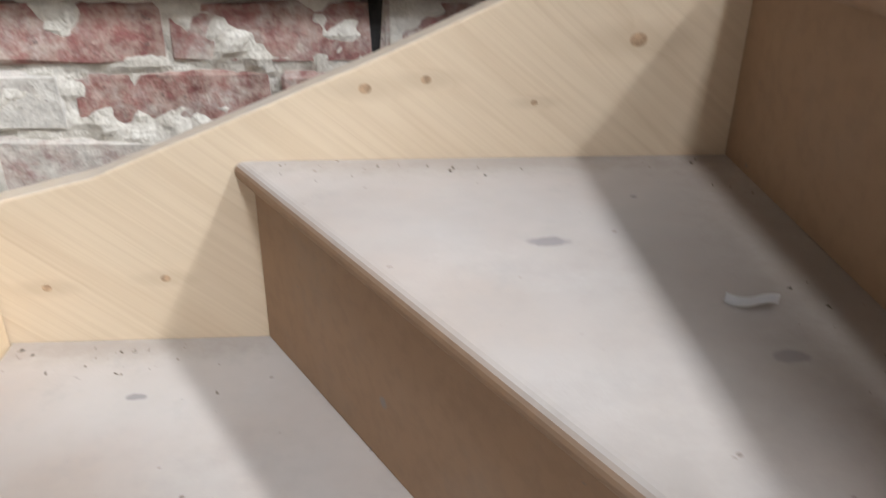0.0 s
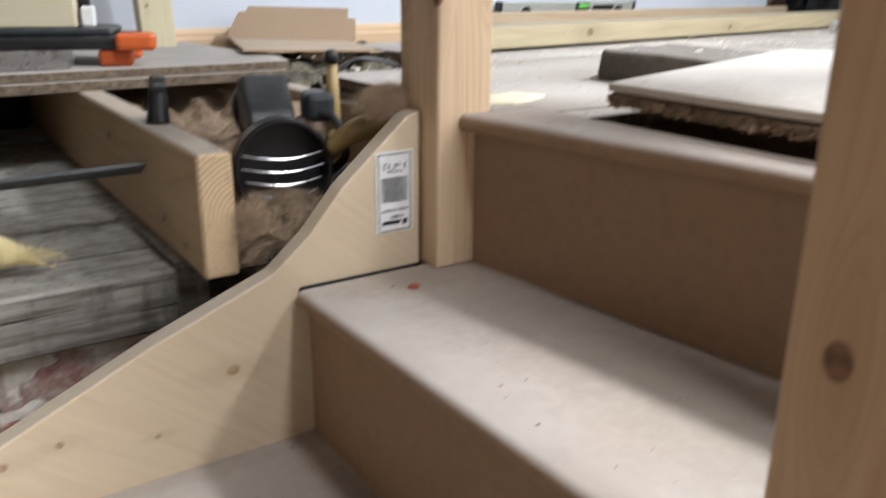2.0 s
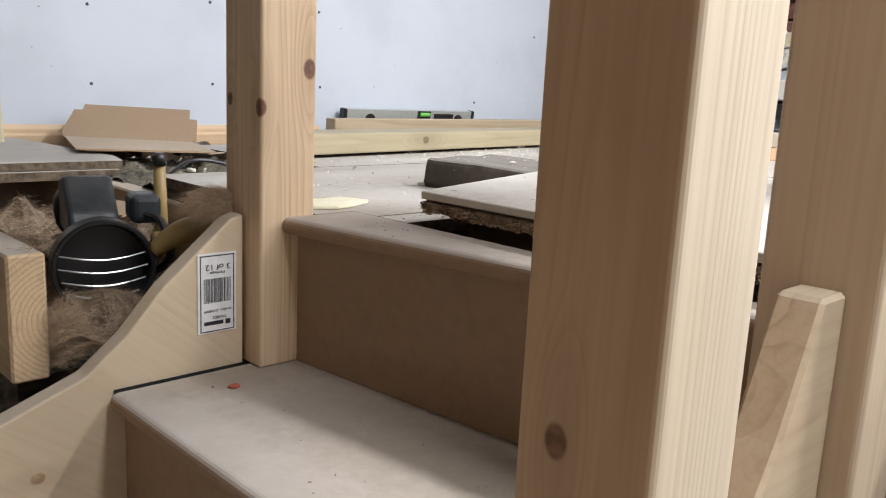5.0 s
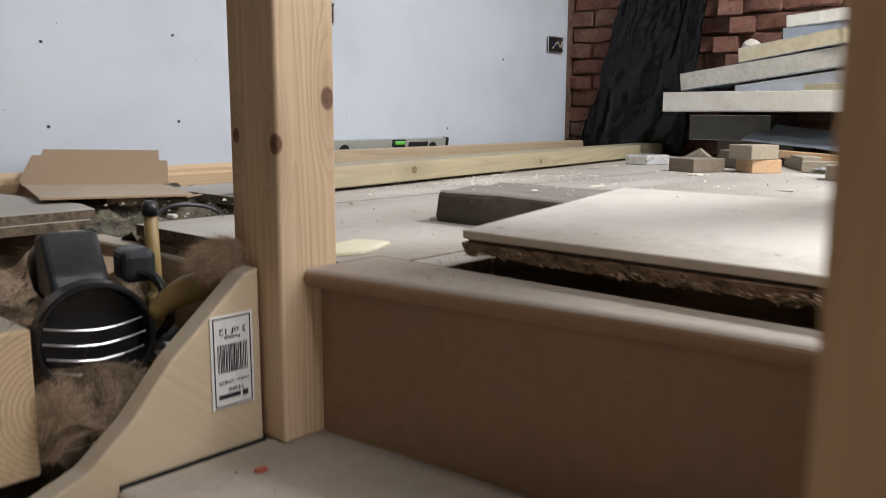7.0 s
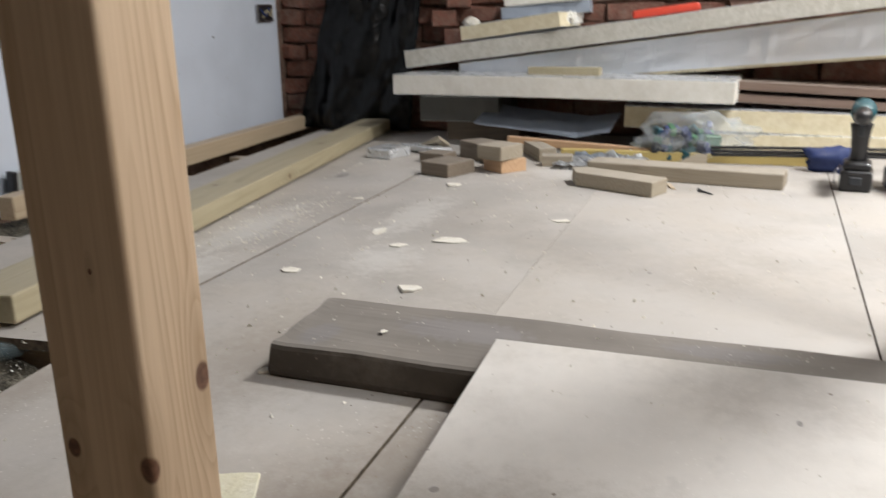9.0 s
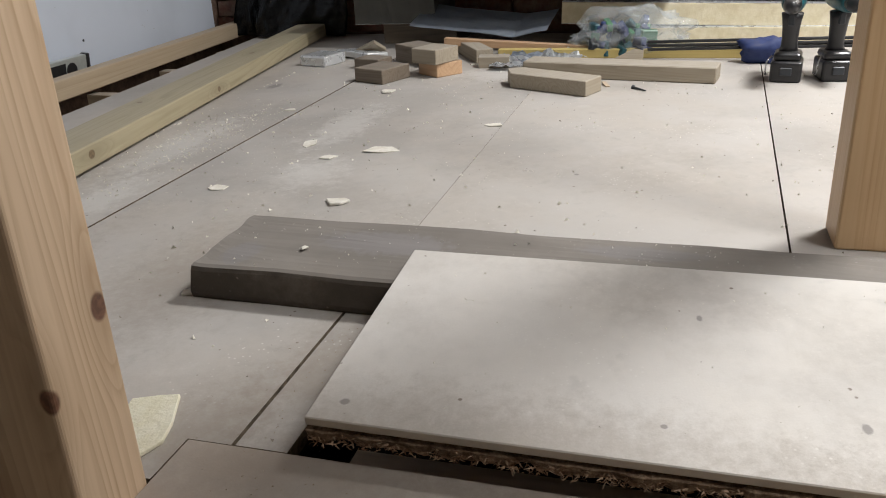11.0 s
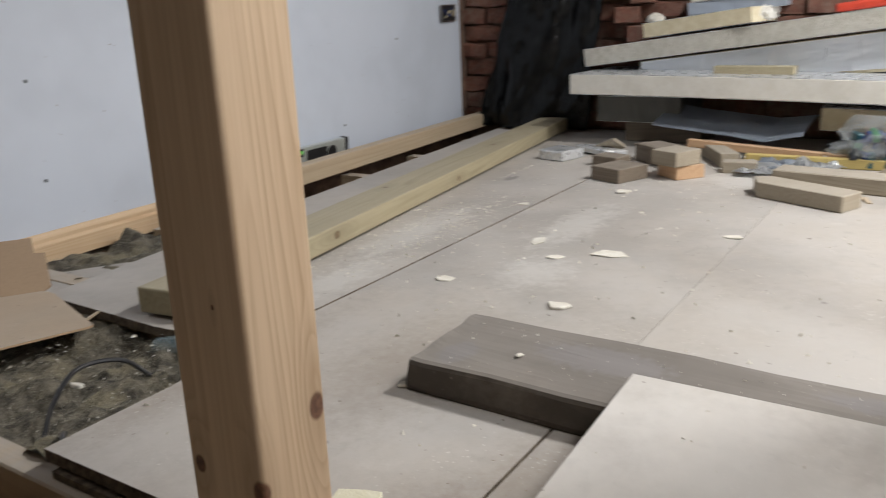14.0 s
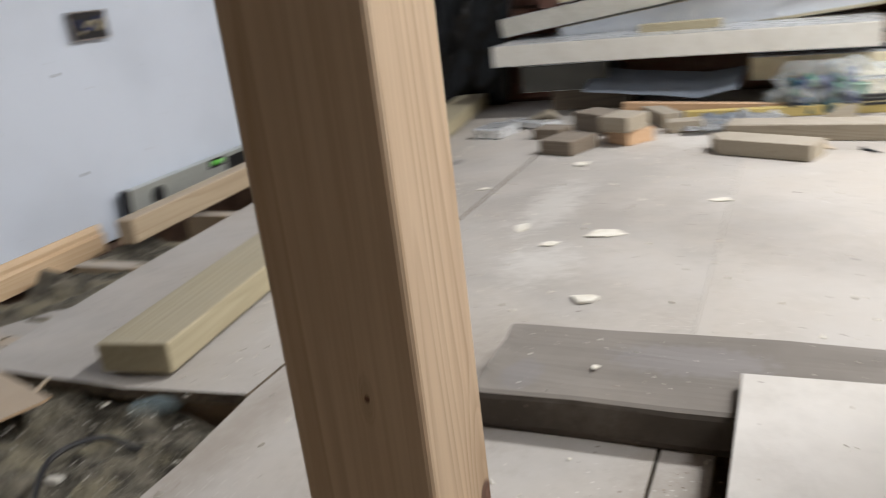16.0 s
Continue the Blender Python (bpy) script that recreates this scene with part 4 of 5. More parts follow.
for k, (x, y, z, l) in enumerate(((3.06, 0.45, 0.262, 0.9), (3.07, 0.40, 0.215, 0.85))):
    solid("stacked_board", box(0, 0.2, -l, 0, 0, 0.03, 0.002), BROWN_BOARD, "brown rough board in the pile", "board", (x, y, z - 0.04), (3, 0, 2))
solid("pile_support", box(0, 0.2, -0.3, 0, 0, 0.084, 0.003), DARK_BLOCK, "dark timber block under the pile", "timber", (3.10, 1.45, 0.0005))
solid("foam_chip", lump(bmesh.new(), (0, 0, 0.02), (0.03, 0.035, 0.022), 0.3, sub=2), FLAKE, "white foam crumb on the pile", "crumb", (3.18, 1.37, 0.440))
solid("red_tool", box(-0.02, 0.05, -0.12, 0.12, 0, 0.03, 0.01, seg=2), RED, "red plastic tool lying on the pile", "tool", (3.17, 0.62, 0.474), (-6.8, 0, 5))

# grey plastic sheet, folded
bm = field(0, 0.16, -0.52, 0, 0.02, lambda x, y: Vector((x, y, 0.02 + 0.06 * x / 0.16 + 0.006 * noise.noise(Vector((x * 20, y * 9, 0))) + (0.03 * max(0, (-y - 0.4) / 0.12)))))
bmesh.ops.solidify(bm, geom=bm.faces[:], thickness=0.003)
solid("grey_sheet", bm, GREY_SHEET, "folded blue-grey plastic sheet under the boards", "sheet", (2.94, 1.29, 0.070), (5, 0, -6))
bm = prism([(0, 0), (0.20, -0.02), (0.02, 0.09)], "z", 0, 0.014, 0.001)
solid("plywood_triangle", bm, GREY_BLOCK, "triangular plywood offcut leaning in the pile", "offcut", (2.87, 1.36, 0.012), (28, 10, 100))


def block(at, size, material, turn=0, tilt=0, label="weathered timber offcut", name="timber_offcut"):
    x, y, z = size
    return solid(name, box(-x / 2, x / 2, -y / 2, y / 2, 0, z, 0.002), material, label, "offcut", at, (0, tilt, turn), group="timber offcuts")


block((2.40, 1.205, 0.0005), (0.13, 0.115, 0.043), DARK_BLOCK, -22, label="dark weathered timber offcut on the floor")
block((2.50, 1.045, 0.0005), (0.10, 0.10, 0.042), ORANGE_WOOD, -38, label="orange fresh-cut pine offcut")
block((2.48, 1.055, 0.043), (0.11, 0.10, 0.045), GREY_BLOCK, -25, label="pale timber offcut on another")
block((2.68, 1.15, 0.0005), (0.10, 0.22, 0.060), DARK_BLOCK, -38, label="dark weathered timber block")
block((2.60, 1.31, 0.0005), (0.08, 0.10, 0.034), DARK_BLOCK, -15, label="short dark timber offcut")
block((2.82, 1.02, 0.0005), (0.06, 0.30, 0.045), GREY_BLOCK, -60, label="weathered timber offcut lying askew")
block((2.63, 0.90, 0.0005), (0.06, 0.10, 0.035), GREY_BLOCK, 10, label="small grey timber offcut lying loose")
# white wrapped piece and foil scrap
solid("foil_packet", box(-0.06, 0.06, -0.055, 0.055, 0, 0.036, 0.006, seg=2), FOIL, "small foil-wrapped foam offcut", "offcut", (2.66, 1.52, 0.0005), (0, 0, -15))
solid("foil_packet", box(-0.05, 0.05, -0.09, 0.09, 0, 0.022, 0.004, seg=2), FOIL, "flat foil-faced foam offcut", "offcut", (2.80, 1.43, 0.0005), (0, 6, -30))
# bevelled block and long timbers
bm = prism([(0.0, 0.06), (0.05, 0.0), (0.30, -0.015), (0.30, 0.075), (0.03, 0.095)], "z", 0, 0.042, 0.002)
solid("bevelled_offcut", bm, GREY_BLOCK, "pale timber offcut with an angled end", "offcut", (2.320, 0.825, 0.0005), (0, 0, -112))
solid("timber_length", box(0, 0.095, -0.565, 0, 0, 0.045, 0.003), GREY_BLOCK, "pale length of sawn timber on the floor", "timber", (2.47, 0.775, 0.0005), (0, 0, -9))
solid("yellow_batten", box(0, 0.03, -0.95, 0, 0, 0.03, 0.002), YELLOW_WOOD, "thin yellow batten lying on the floor", "batten", (2.78, 0.92, 0.0005), (0, 0, 1))
solid("pink_batten", box(0, 0.03, -0.62, 0, 0, 0.026, 0.002), ORANGE_WOOD, "thin pinkish pine batten behind the offcuts", "batten", (2.84, 1.13, 0.034), (3, 0, -1))
bm = prism([(0.0, 0.0), (-0.115, 0.0), (-0.115, 0.040), (-0.085, 0.044), (-0.03, 0.018)], "x", 0, 0.006, 0.001)
solid("plywood_scrap", bm, GREY_BLOCK, "thin plywood scrap standing behind the sawn timber", "offcut", (2.70, 0.545, 0.0005), (0, 14, 2))

# bag with bits in it, torn foil
bag = thing("plastic_bag", (2.86, 0.475, 0.0), "clear plastic bag of coloured fixings", "bag")
bm = lump(bmesh.new(), (0, 0, 0.075), (0.10, 0.185, 0.085), 0.45, 7, 4, 2.0)
for v in bm.verts:
    v.co.z = max(v.co.z, 0.002)
part("film", bm, BAG_FILM, bag, "crinkled clear film", smooth=True)
rng = random.Random(21)
for k in range(46):
    c = rng.choice((BLUE, BLUE, BLUE, TEAL, DARK_GREY, TEAL, BAG_GREEN, DARK_GREY, RED if k % 3 == 0 else BLUE, WHITE_PAPER if k % 4 == 0 else DARK_GREY))
    bm = box(-0.014, 0.014, -0.026, 0.026, -0.010, 0.010, 0.003)
    ob = part("fixing", bm, c, bag)
    ob.matrix_basis = pose(rng.uniform(-0.06, 0.04), rng.uniform(-0.06, 0.13), rng.uniform(0.02, 0.105), rng.uniform(0, 360), rng.uniform(0, 360), rng.uniform(0, 360))
for k, (x, y, s) in enumerate(((2.62, 0.83, 0.07), (2.66, 0.75, 0.06), (2.70, 0.80, 0.08), (2.74, 0.70, 0.07), (2.60, 0.72, 0.035))):
    bm = field(-s, s, -s, s, s / 5, lambda x, y: Vector((x, y, 0.012 + abs(0.030 * noise.noise(Vector((x * 28, y * 28, k * 3.0)))))))
    bmesh.ops.solidify(bm, geom=bm.faces[:], thickness=0.0015)
    solid("foil_scrap", bm, FOIL if k != 2 else GREY_SHEET, "crumpled silver foil scrap", "scrap", (x, y, 0.0), (0, 0, 40 * k), group="foil scraps")


def drill(at, turn):
    t = thing("cordless_drill", at, "teal and black cordless drill standing on its battery", "drill", "pair of drills", turn=(0, 0, turn))
    t.scale = (1.1, 1.1, 1.1)
    battery = part("battery", box(-0.042, 0.055, -0.037, 0.037, 0, 0.052, 0.007, seg=3), BLACK, t)
    part("battery_clip", box(0.054, 0.060, -0.014, 0.014, 0.018, 0.038, 0.002), DARK_GREY, battery)
    part("foot", box(-0.036, 0.046, -0.033, 0.033, 0.050, 0.072, 0.010, seg=3), BLACK, t)
    grip = [(0.0 + 0.008 * k / 6, 0, 0.068 + 0.016 * k) for k in range(7)]
    part("grip", rod(grip, [0.024, 0.020, 0.019, 0.020, 0.021, 0.023, 0.026], sides=14), BLACK, t, smooth=True)
    body = part("motor_housing", rod([(-0.055, 0, 0.195), (-0.050, 0, 0.195), (-0.02, 0, 0.195), (0.05, 0, 0.195), (0.085, 0, 0.195), (0.10, 0, 0.195)], [0.020, 0.027, 0.029, 0.028, 0.025, 0.021], sides=18), TEAL, t, "teal housing", smooth=True)
    part("chuck", rod([(0.10, 0, 0.195), (0.125, 0, 0.195), (0.15, 0, 0.195), (0.158, 0, 0.195)], [0.021, 0.021, 0.014, 0.009], sides=14), BLACK, body, smooth=True)
    part("trigger", box(0.024, 0.034, -0.008, 0.008, 0.135, 0.165, 0.003), DARK_GREY, t)
    part("belt_hook", rod(bend([(0.03, -0.036, 0.062), (0.045, -0.046, 0.05), (0.045, -0.048, 0.02), (0.02, -0.046, 0.015)], 5), 0.002, sides=6), STEEL, t)


drill((2.47, 0.028, 0.0), 172)
drill((2.49, -0.092, 0.0), 186)
clamp = thing("clamp_pile", (2.72, 0.07, 0.0), "dark blue bar clamp with black bars on the floor", "clamp")
part("jaw", lump(bmesh.new(), (0, 0, 0.04), (0.035, 0.075, 0.042), 0.5, 5, 3, 4.0), BLUE, clamp, smooth=True)
for k in range(3):
    part("bar", rod([(0.03, 0.35, 0.035 + 0.012 * k), (0.03, -0.4, 0.05 + 0.012 * k)], 0.005), BLACK, clamp)
solid("wood_screw", rod([(0, 0, 0.004), (0.05, 0, 0.004), (0.055, 0, 0.004)], [0.002, 0.0035, 0.007]), DARK_GREY, "loose steel screw on the floor", "screw", (2.27, 0.40, 0.0), (0, 0, 40))
solid("wood_sliver", box(0, 0.05, 0, 0.012, 0, 0.003), FRESH, "thin wood sliver on the floor", "sliver", (2.33, 0.50, 0.0005), (0, -4, 20))

# post beside the boards
solid("timber_post", box(1.215, 1.305, -0.012, 0.078, 0.0, 2.35, 0.004, seg=2), pine("post_pine", "z", (0.66, 0.46, 0.26), (0.54, 0.33, 0.17)), "square pine post standing on the floor", "post")

# black polythene hanging in the corner
def drape(x, y):
    u, v = x, y
    fold = 0.014 * math.sin(u * 17 + 4.5 * v) + 0.05 * noise.noise(Vector((u * 9, v * 6, 0))) + 0.012 * noise.noise(Vector((u * 30, v * 22, 4)))
    return Vector((3.30 - 0.05 * (1 - v) + fold * 0.9, 2.215 - u * (1.0 - 0.35 * v) - 0.30 * v, 0.01 + 1.1 * v))


bm = field(0.0, 0.54, 0.0, 1.0, 0.012, drape)
bmesh.ops.solidify(bm, geom=bm.faces[:], thickness=0.002)
solid("polythene_sheet", bm, POLYTHENE, "wrinkled black polythene sheet hanging in the corner", "plastic sheet", smooth=True)

# socket box, spirit level
socket = thing("socket_box", (3.17, 2.30, 0.51), "metal socket back box set in the plasterboard", "socket box", turn=(0, 0, SLOPE))
part("recess", box(-0.062, 0.062, -0.0022, -0.0005, -0.034, 0.034), BLACK, socket)
for x0, x1, z0, z1 in ((-0.064, 0.064, 0.031, 0.036), (-0.064, 0.064, -0.036, -0.031), (-0.066, -0.060, -0.036, 0.036), (0.060, 0.066, -0.036, 0.036)):
    part("rim", box(x0, x1, -0.004, -0.0002, z0, z1, 0.001), STEEL, socket)
part("wires", rod(bend([(-0.03, -0.004, -0.02), (0.0, -0.012, 0.01), (0.03, -0.008, -0.012), (0.05, -0.006, 0.015)]), 0.004, sides=6), GREEN, socket)
part("wires", rod(bend([(-0.04, -0.004, 0.015), (-0.01, -0.010, -0.012), (0.03, -0.006, 0.02)]), 0.004, sides=6), BLUE, socket)
copy_thing(socket, pose(1.70, 2.2333, 0.515, 0, 0, SLOPE))

level = thing("spirit_level", (1.995, 2.243, 0.0), "aluminium spirit level leaning on the wall", "spirit level", turn=(6, 0, SLOPE))
part("body", box(-0.33, 0.33, -0.022, 0.0, 0.012, 0.092, 0.002), ALU, level)
for x in (-0.345, 0.33):
    part("end_cap", box(x, x + 0.016, -0.025, 0.003, 0.010, 0.094, 0.003), BLACK, level)
for x in (-0.22, 0.25):
    part("grip_hole", rod([(x, -0.0235, 0.052), (x, -0.020, 0.052)], 0.026, sides=20), BLACK, level)
part("centre_window", box(0.02, 0.09, -0.0235, -0.020, 0.062, 0.090), BLACK, level)
part("vial", rod([(0.03, -0.024, 0.077), (0.08, -0.024, 0.077)], 0.008, sides=10), GREEN_GLASS, level, "green vial")
part("panel", box(0.11, 0.22, -0.0235, -0.020, 0.035, 0.080), BLACK, level)

# ---- clutter by the open joists ----
b = thing("chipboard_sheet", (0, 0, -0.036), "dusty chipboard sheets laid over the joists", "board", turn=(0, 0, 0))
dirty_sides(part("upper_sheet", prism([(-1.3, 1.50), (0.585, 1.520), (0.607, 1.62), (0.585, 1.86), (0.56, 2.12), (-1.3, 2.08)], "z", 0.020, 0.036, 0.001), CHIP, b))
dirty_sides(part("lower_sheet", prism([(-1.3, 1.485), (0.575, 1.515), (0.60, 1.60), (0.55, 2.11), (-1.3, 2.06)], "z", 0.0, 0.0185, 0.001), CHIP, b))

card = thing("cardboard_sheet", (0.636, 1.996, 0.010), "folded brown cardboard sheet with a raised flap", "cardboard", turn=(0, 1, -30))
part("flat_flap", prism([(0.0, 0.0), (0.300, 0.0), (0.318, -0.03), (0.372, -0.262), (0.360, -0.270), (0.085, -0.330)], "z", 0.0, 0.004), CARD, card)
bm = prism([(0.0, 0.0), (0.295, 0.0), (0.315, 0.02), (0.312, 0.125), (0.292, 0.128), (0.290, 0.180), (0.022, 0.180), (0.020, 0.150), (0.0, 0.148), (-0.012, 0.03)], "y", 0.0, 0.004)
bmesh.ops.rotate(bm, verts=bm.verts, cent=(0, 0, 0), matrix=Matrix.Rotation(radians(-64), 3, "X"))
part("raised_flap", bm, CARD_CLEAN, card, "clean brown flap")


def wool(name, x0, x1, y0, y1, z, bump, material, hair, label, count, seed, length=0.03, tone=14.0, dome=None):
    t = thing(name, ((x0 + x1) / 2, (y0 + y1) / 2, z), label, "insulation", kind="stuff")
    cx, cy = (x0 + x1) / 2, (y0 + y1) / 2

    def height(x, y):
        wx, wy = x + cx, y + cy
        h = bump * (0.7 * noise.noise(Vector((wx * 7, wy * 7, seed))) + 0.5 * noise.noise(Vector((wx * tone, wy * tone, seed + 2))) + 0.3 * noise.noise(Vector((wx * 35, wy * 35, seed))))
        if dome:
            e = max(abs(x) / ((x1 - x0) / 2), abs(y) / ((y1 - y0) / 2))
            h += dome * (1 - e ** 3)
        return Vector((x, y, h))

    part("batt", field(x0 - cx, x1 - cx, y0 - cy, y1 - cy, 0.012, height), material, t)

    def root(r):
        p = height(r.uniform(x0 - cx, x1 - cx), r.uniform(y0 - cy, y1 - cy))
        return p, (r.uniform(-1, 1), r.uniform(-1, 1), r.uniform(-0.05, 0.35))

    part("fibre_mat", fibres(count * 2, root, length, 0.00015, int(seed), 0.8), hair, t)
    return t


wool("brown_wool", 0.22, 0.494, 0.834, 1.50, -0.136, 0.062, WOOL, WOOL_HAIR, "tangled brown mineral wool between joists", 7000, 11, 0.034)
wool("dirty_wool", 0.545, 0.90, 1.28, 1.90, -0.042, 0.046, WOOL_GREY, WOOL_GREY_HAIR, "dirty grey-green mineral wool in the open floor", 4500, 17, 0.022)
wool("dirty_wool", 0.90, 1.62, 1.93, 2.16, -0.03, 0.045, WOOL_GREY, WOOL_GREY_HAIR, "dirty grey mineral wool along the wall", 2500, 19, 0.022)

wool("brown_wool", 0.219, 0.36, 0.834, 0.93, -0.160, 0.05, WOOL, WOOL_HAIR, "brown mineral wool spilling over the string", 2500, 23, 0.03)
wool("brown_wool", 0.22, 0.508, 1.13, 1.54, -0.088, 0.075, WOOL, WOOL_HAIR, "lumpy brown mineral wool between joists", 5000, 27, 0.03, 18.0)
# tuft of wool on the newel and on the joist end
def tuft(at, size, count, hair, seed, label, length=0.05, bias=(0, 0, 0.3)):
    def root(r):
        d = Vector((r.gauss(0, 1), r.gauss(0, 1), r.gauss(0, 1))).normalized()
        p = Vector((d.x * size[0], d.y * size[1], d.z * size[2])) * r.uniform(0.2, 1.0)
        return p, d * 0.6 + Vector(bias)
    return solid("wool_tuft", fibres(count, root, length, 0.00014, seed, 1.25), hair, label, "insulation tuft", at, kind="stuff")


tuft((0.424, 0.842, 0.012), (0.040, 0.018, 0.020), 9000, WOOL_HAIR, 3, "tuft of brown wool caught on the newel", 0.026, (-0.9, 0.1, -0.1))
tuft((0.236, 0.855, -0.130), (0.022, 0.012, 0.040), 3000, WOOL_HAIR, 4, "tuft of brown wool beside the joist end", 0.022, (0.3, -0.2, 0))
tuft((0.212, 0.875, -0.035), (0.02, 0.012, 0.006), 120, WOOL_HAIR, 8, "wisp of brown wool on the joist", 0.02)

# yellow glass wool roll on the old boards
roll = thing("yellow_wool", (-0.04, 1.03, -0.19), "piece of yellow glass wool lying on old boards", "insulation", turn=(0, 0, 0))
bm = bmesh.new()
pts = bend([(-0.105, 0.03, 0.104), (-0.065, 0.015, 0.075), (-0.015, -0.01, 0.046), (0.030, -0.03, 0.025), (0.070, -0.045, 0.011)], 8)
rod(pts, [0.030 + 0.008 * math.sin(k * 0.11) - 0.0009 * k for k in range(len(pts))], bm, 16)
for v in bm.verts:
    v.co += Vector((noise.noise(v.co * 30), noise.noise(v.co * 30 + Vector((5, 0, 0))), noise.noise(v.co * 30 + Vector((0, 5, 0))))) * 0.008
    v.co.z = max(v.co.z, 0.0015)
part("body", bm, WOOL_YELLOW, roll, smooth=True)
part("fibre_mat", fibres(2600, lambda r: (pts[r.randrange(len(pts))] + Vector((r.gauss(0, 1), r.gauss(0, 1), abs(r.gauss(0, 1)))).normalized() * 0.014, (r.gauss(0, 1), r.gauss(0, 1), abs(r.gauss(0, 1)))), 0.012, 0.00022, 6, 0.8), WOOL_YELLOW_HAIR, roll)

# cables through the joists
for k, (z, y) in enumerate(((-0.088, 1.085), (-0.095, 1.10), (-0.101, 1.11))):
    solid("power_cable", rod(bend([(0.172, y, z), (0.02, y + 0.01, z - 0.004), (-0.12, y + 0.03, z - 0.012), (-0.30, y + 0.02, z - 0.03), (-0.6, y - 0.02, z - 0.02)]), 0.0042, sides=8), CABLE, "grey power cable threaded through the joists", "cable", group="cables")
solid("coiled_cable", rod(bend([(-0.16, 1.02, -0.10), (-0.24, 0.99, -0.06), (-0.31, 1.0, 0.03), (-0.26, 1.03, 0.10), (-0.17, 1.05, 0.07), (-0.20, 1.06, -0.03), (-0.36, 1.04, -0.09)]), 0.004, sides=8), CABLE, "looped grey cable beside the joist", "cable", group="cables")
solid("black_cable", rod(bend([(0.58, 1.36, -0.05), (0.63, 1.40, -0.015), (0.70, 1.44, 0.004), (0.77, 1.43, -0.006), (0.80, 1.40, -0.04)]), 0.004, sides=8), BLACK, "black cable looping out of the wool", "cable", group="cables")

solid("black_cable", rod(bend([(0.60, 1.33, -0.03), (0.575, 1.29, -0.012), (0.545, 1.245, -0.028), (0.520, 1.20, -0.075), (0.50, 1.17, -0.12)]), 0.0042, sides=8), BLACK, "black cable hanging over the joist", "cable", group="cables")

# black power tool with a round slotted front
saw = thing("power_tool", (0.325, 0.985, -0.136), "black power tool with a round slotted front", "power tool", turn=(0, 0, -12))
saw.scale = (1.06, 1.06, 1.06)
def ring_band(outer_r, inner_r, y0, y1, sides=40):
    """A short open tube round the y axis."""
    bm = bmesh.new()
    loops = [[bm.verts.new((r * math.cos(a), y, 0.052 + r * math.sin(a))) for a in (2 * math.pi * k / sides for k in range(sides))]
             for r, y in ((outer_r - 0.002, y0), (outer_r, y0 + 0.003), (outer_r, y1), (inner_r, y1), (inner_r, y0 + 0.002), (inner_r + 0.0015, y0))]
    for p, q in zip(loops, loops[1:] + loops[:1]):
        for k in range(sides):
            bm.faces.new((p[k], p[(k + 1) % sides], q[(k + 1) % sides], q[k]))
    bmesh.ops.recalc_face_normals(bm, faces=bm.faces[:])
    return bm


part("front_ring", ring_band(0.062, 0.0555, -0.056, -0.026), BLACK, saw, "black rim", smooth=False)
part("drum", rod([(0, -0.030, 0.052), (0, -0.028, 0.052), (0, 0.012, 0.052), (0, 0.060, 0.056)], [0.052, 0.0555, 0.054, 0.040], sides=36), BLACK, saw, smooth=False)
for k in range(4):
    z = 0.016 + 0.0165 * k
    half = math.sqrt(max(0.0, 0.056 ** 2 - (z - 0.052) ** 2)) * 0.94
    part("grille_bar", rod(bend([(-half, -0.046, z + 0.004), (-half * 0.5, -0.053, z), (0, -0.055, z - 0.002), (half * 0.5, -0.053, z), (half, -0.046, z + 0.004)], 5), 0.0011, sides=6), STEEL, saw, "shiny bowed wire")
bm = prism([(-0.010, 0.095), (-0.004, 0.112), (0.045, 0.158), (0.085, 0.150), (0.085, 0.085), (0.01, 0.080)], "x", -0.034, 0.028, 0.007, seg=3)
part("housing", bm, DARK_GREY, saw, "dark grey housing")
part("tail", rod([(-0.004, 0.08, 0.10), (-0.004, 0.13, 0.108), (-0.004, 0.17, 0.11)], [0.036, 0.033, 0.024], sides=18), BLACK, saw, smooth=True)
part("side_grip", box(0.045, 0.085, 0.01, 0.06, 0.095, 0.135, 0.010, seg=3), DARK_GREY, saw)
part("lever", rod(bend([(0.06, -0.02, 0.03), (0.085, -0.03, 0.06), (0.08, 0.0, 0.10), (0.055, 0.02, 0.11)], 5), 0.006, sides=8), BLACK, saw)
part("knob", lump(bmesh.new(), (0.075, -0.03, 0.02), (0.018, 0.014, 0.012), 0.2, sub=2), STEEL, saw)
part("guard", box(0.062, 0.078, -0.035, -0.015, 0.055, 0.09, 0.004), YELLOW, saw, "yellow guard")
hammer = thing("hammer", (0.44, 1.03, -0.14), "yellow-handled tool with a black cap standing in the wool", "hammer", turn=(4, -3, 0))
part("shaft", rod([(0, 0, 0.0), (0, 0, 0.10), (0, 0, 0.185)], [0.010, 0.0095, 0.0085], sides=14), YELLOW, hammer, smooth=True)
part("cap", rod([(0, 0, 0.185), (0, 0, 0.196), (0, 0, 0.203)], [0.0105, 0.0105, 0.006], sides=14), BLACK, hammer, smooth=True)
part("head", box(-0.045, 0.03, -0.014, 0.014, 0.0, 0.028, 0.006, seg=2), BLACK, hammer)
glove = thing("yellow_tool_grip", (0.425, 0.90, -0.04), "dirty yellow rubber grip lying in the wool", "tool")
part("grip", rod(bend([(-0.05, 0.02, -0.02), (-0.02, 0.0, 0.005), (0.02, -0.015, 0.012), (0.05, -0.02, 0.0)], 6), [0.010 + 0.008 * math.sin(k / 18 * 3.1) for k in range(19)], sides=12), YELLOW, glove, smooth=True)
peg = thing("black_peg", (0.200, 1.10, -0.036), "black plastic peg standing on the joist", "peg", turn=(-8, 6, 0))
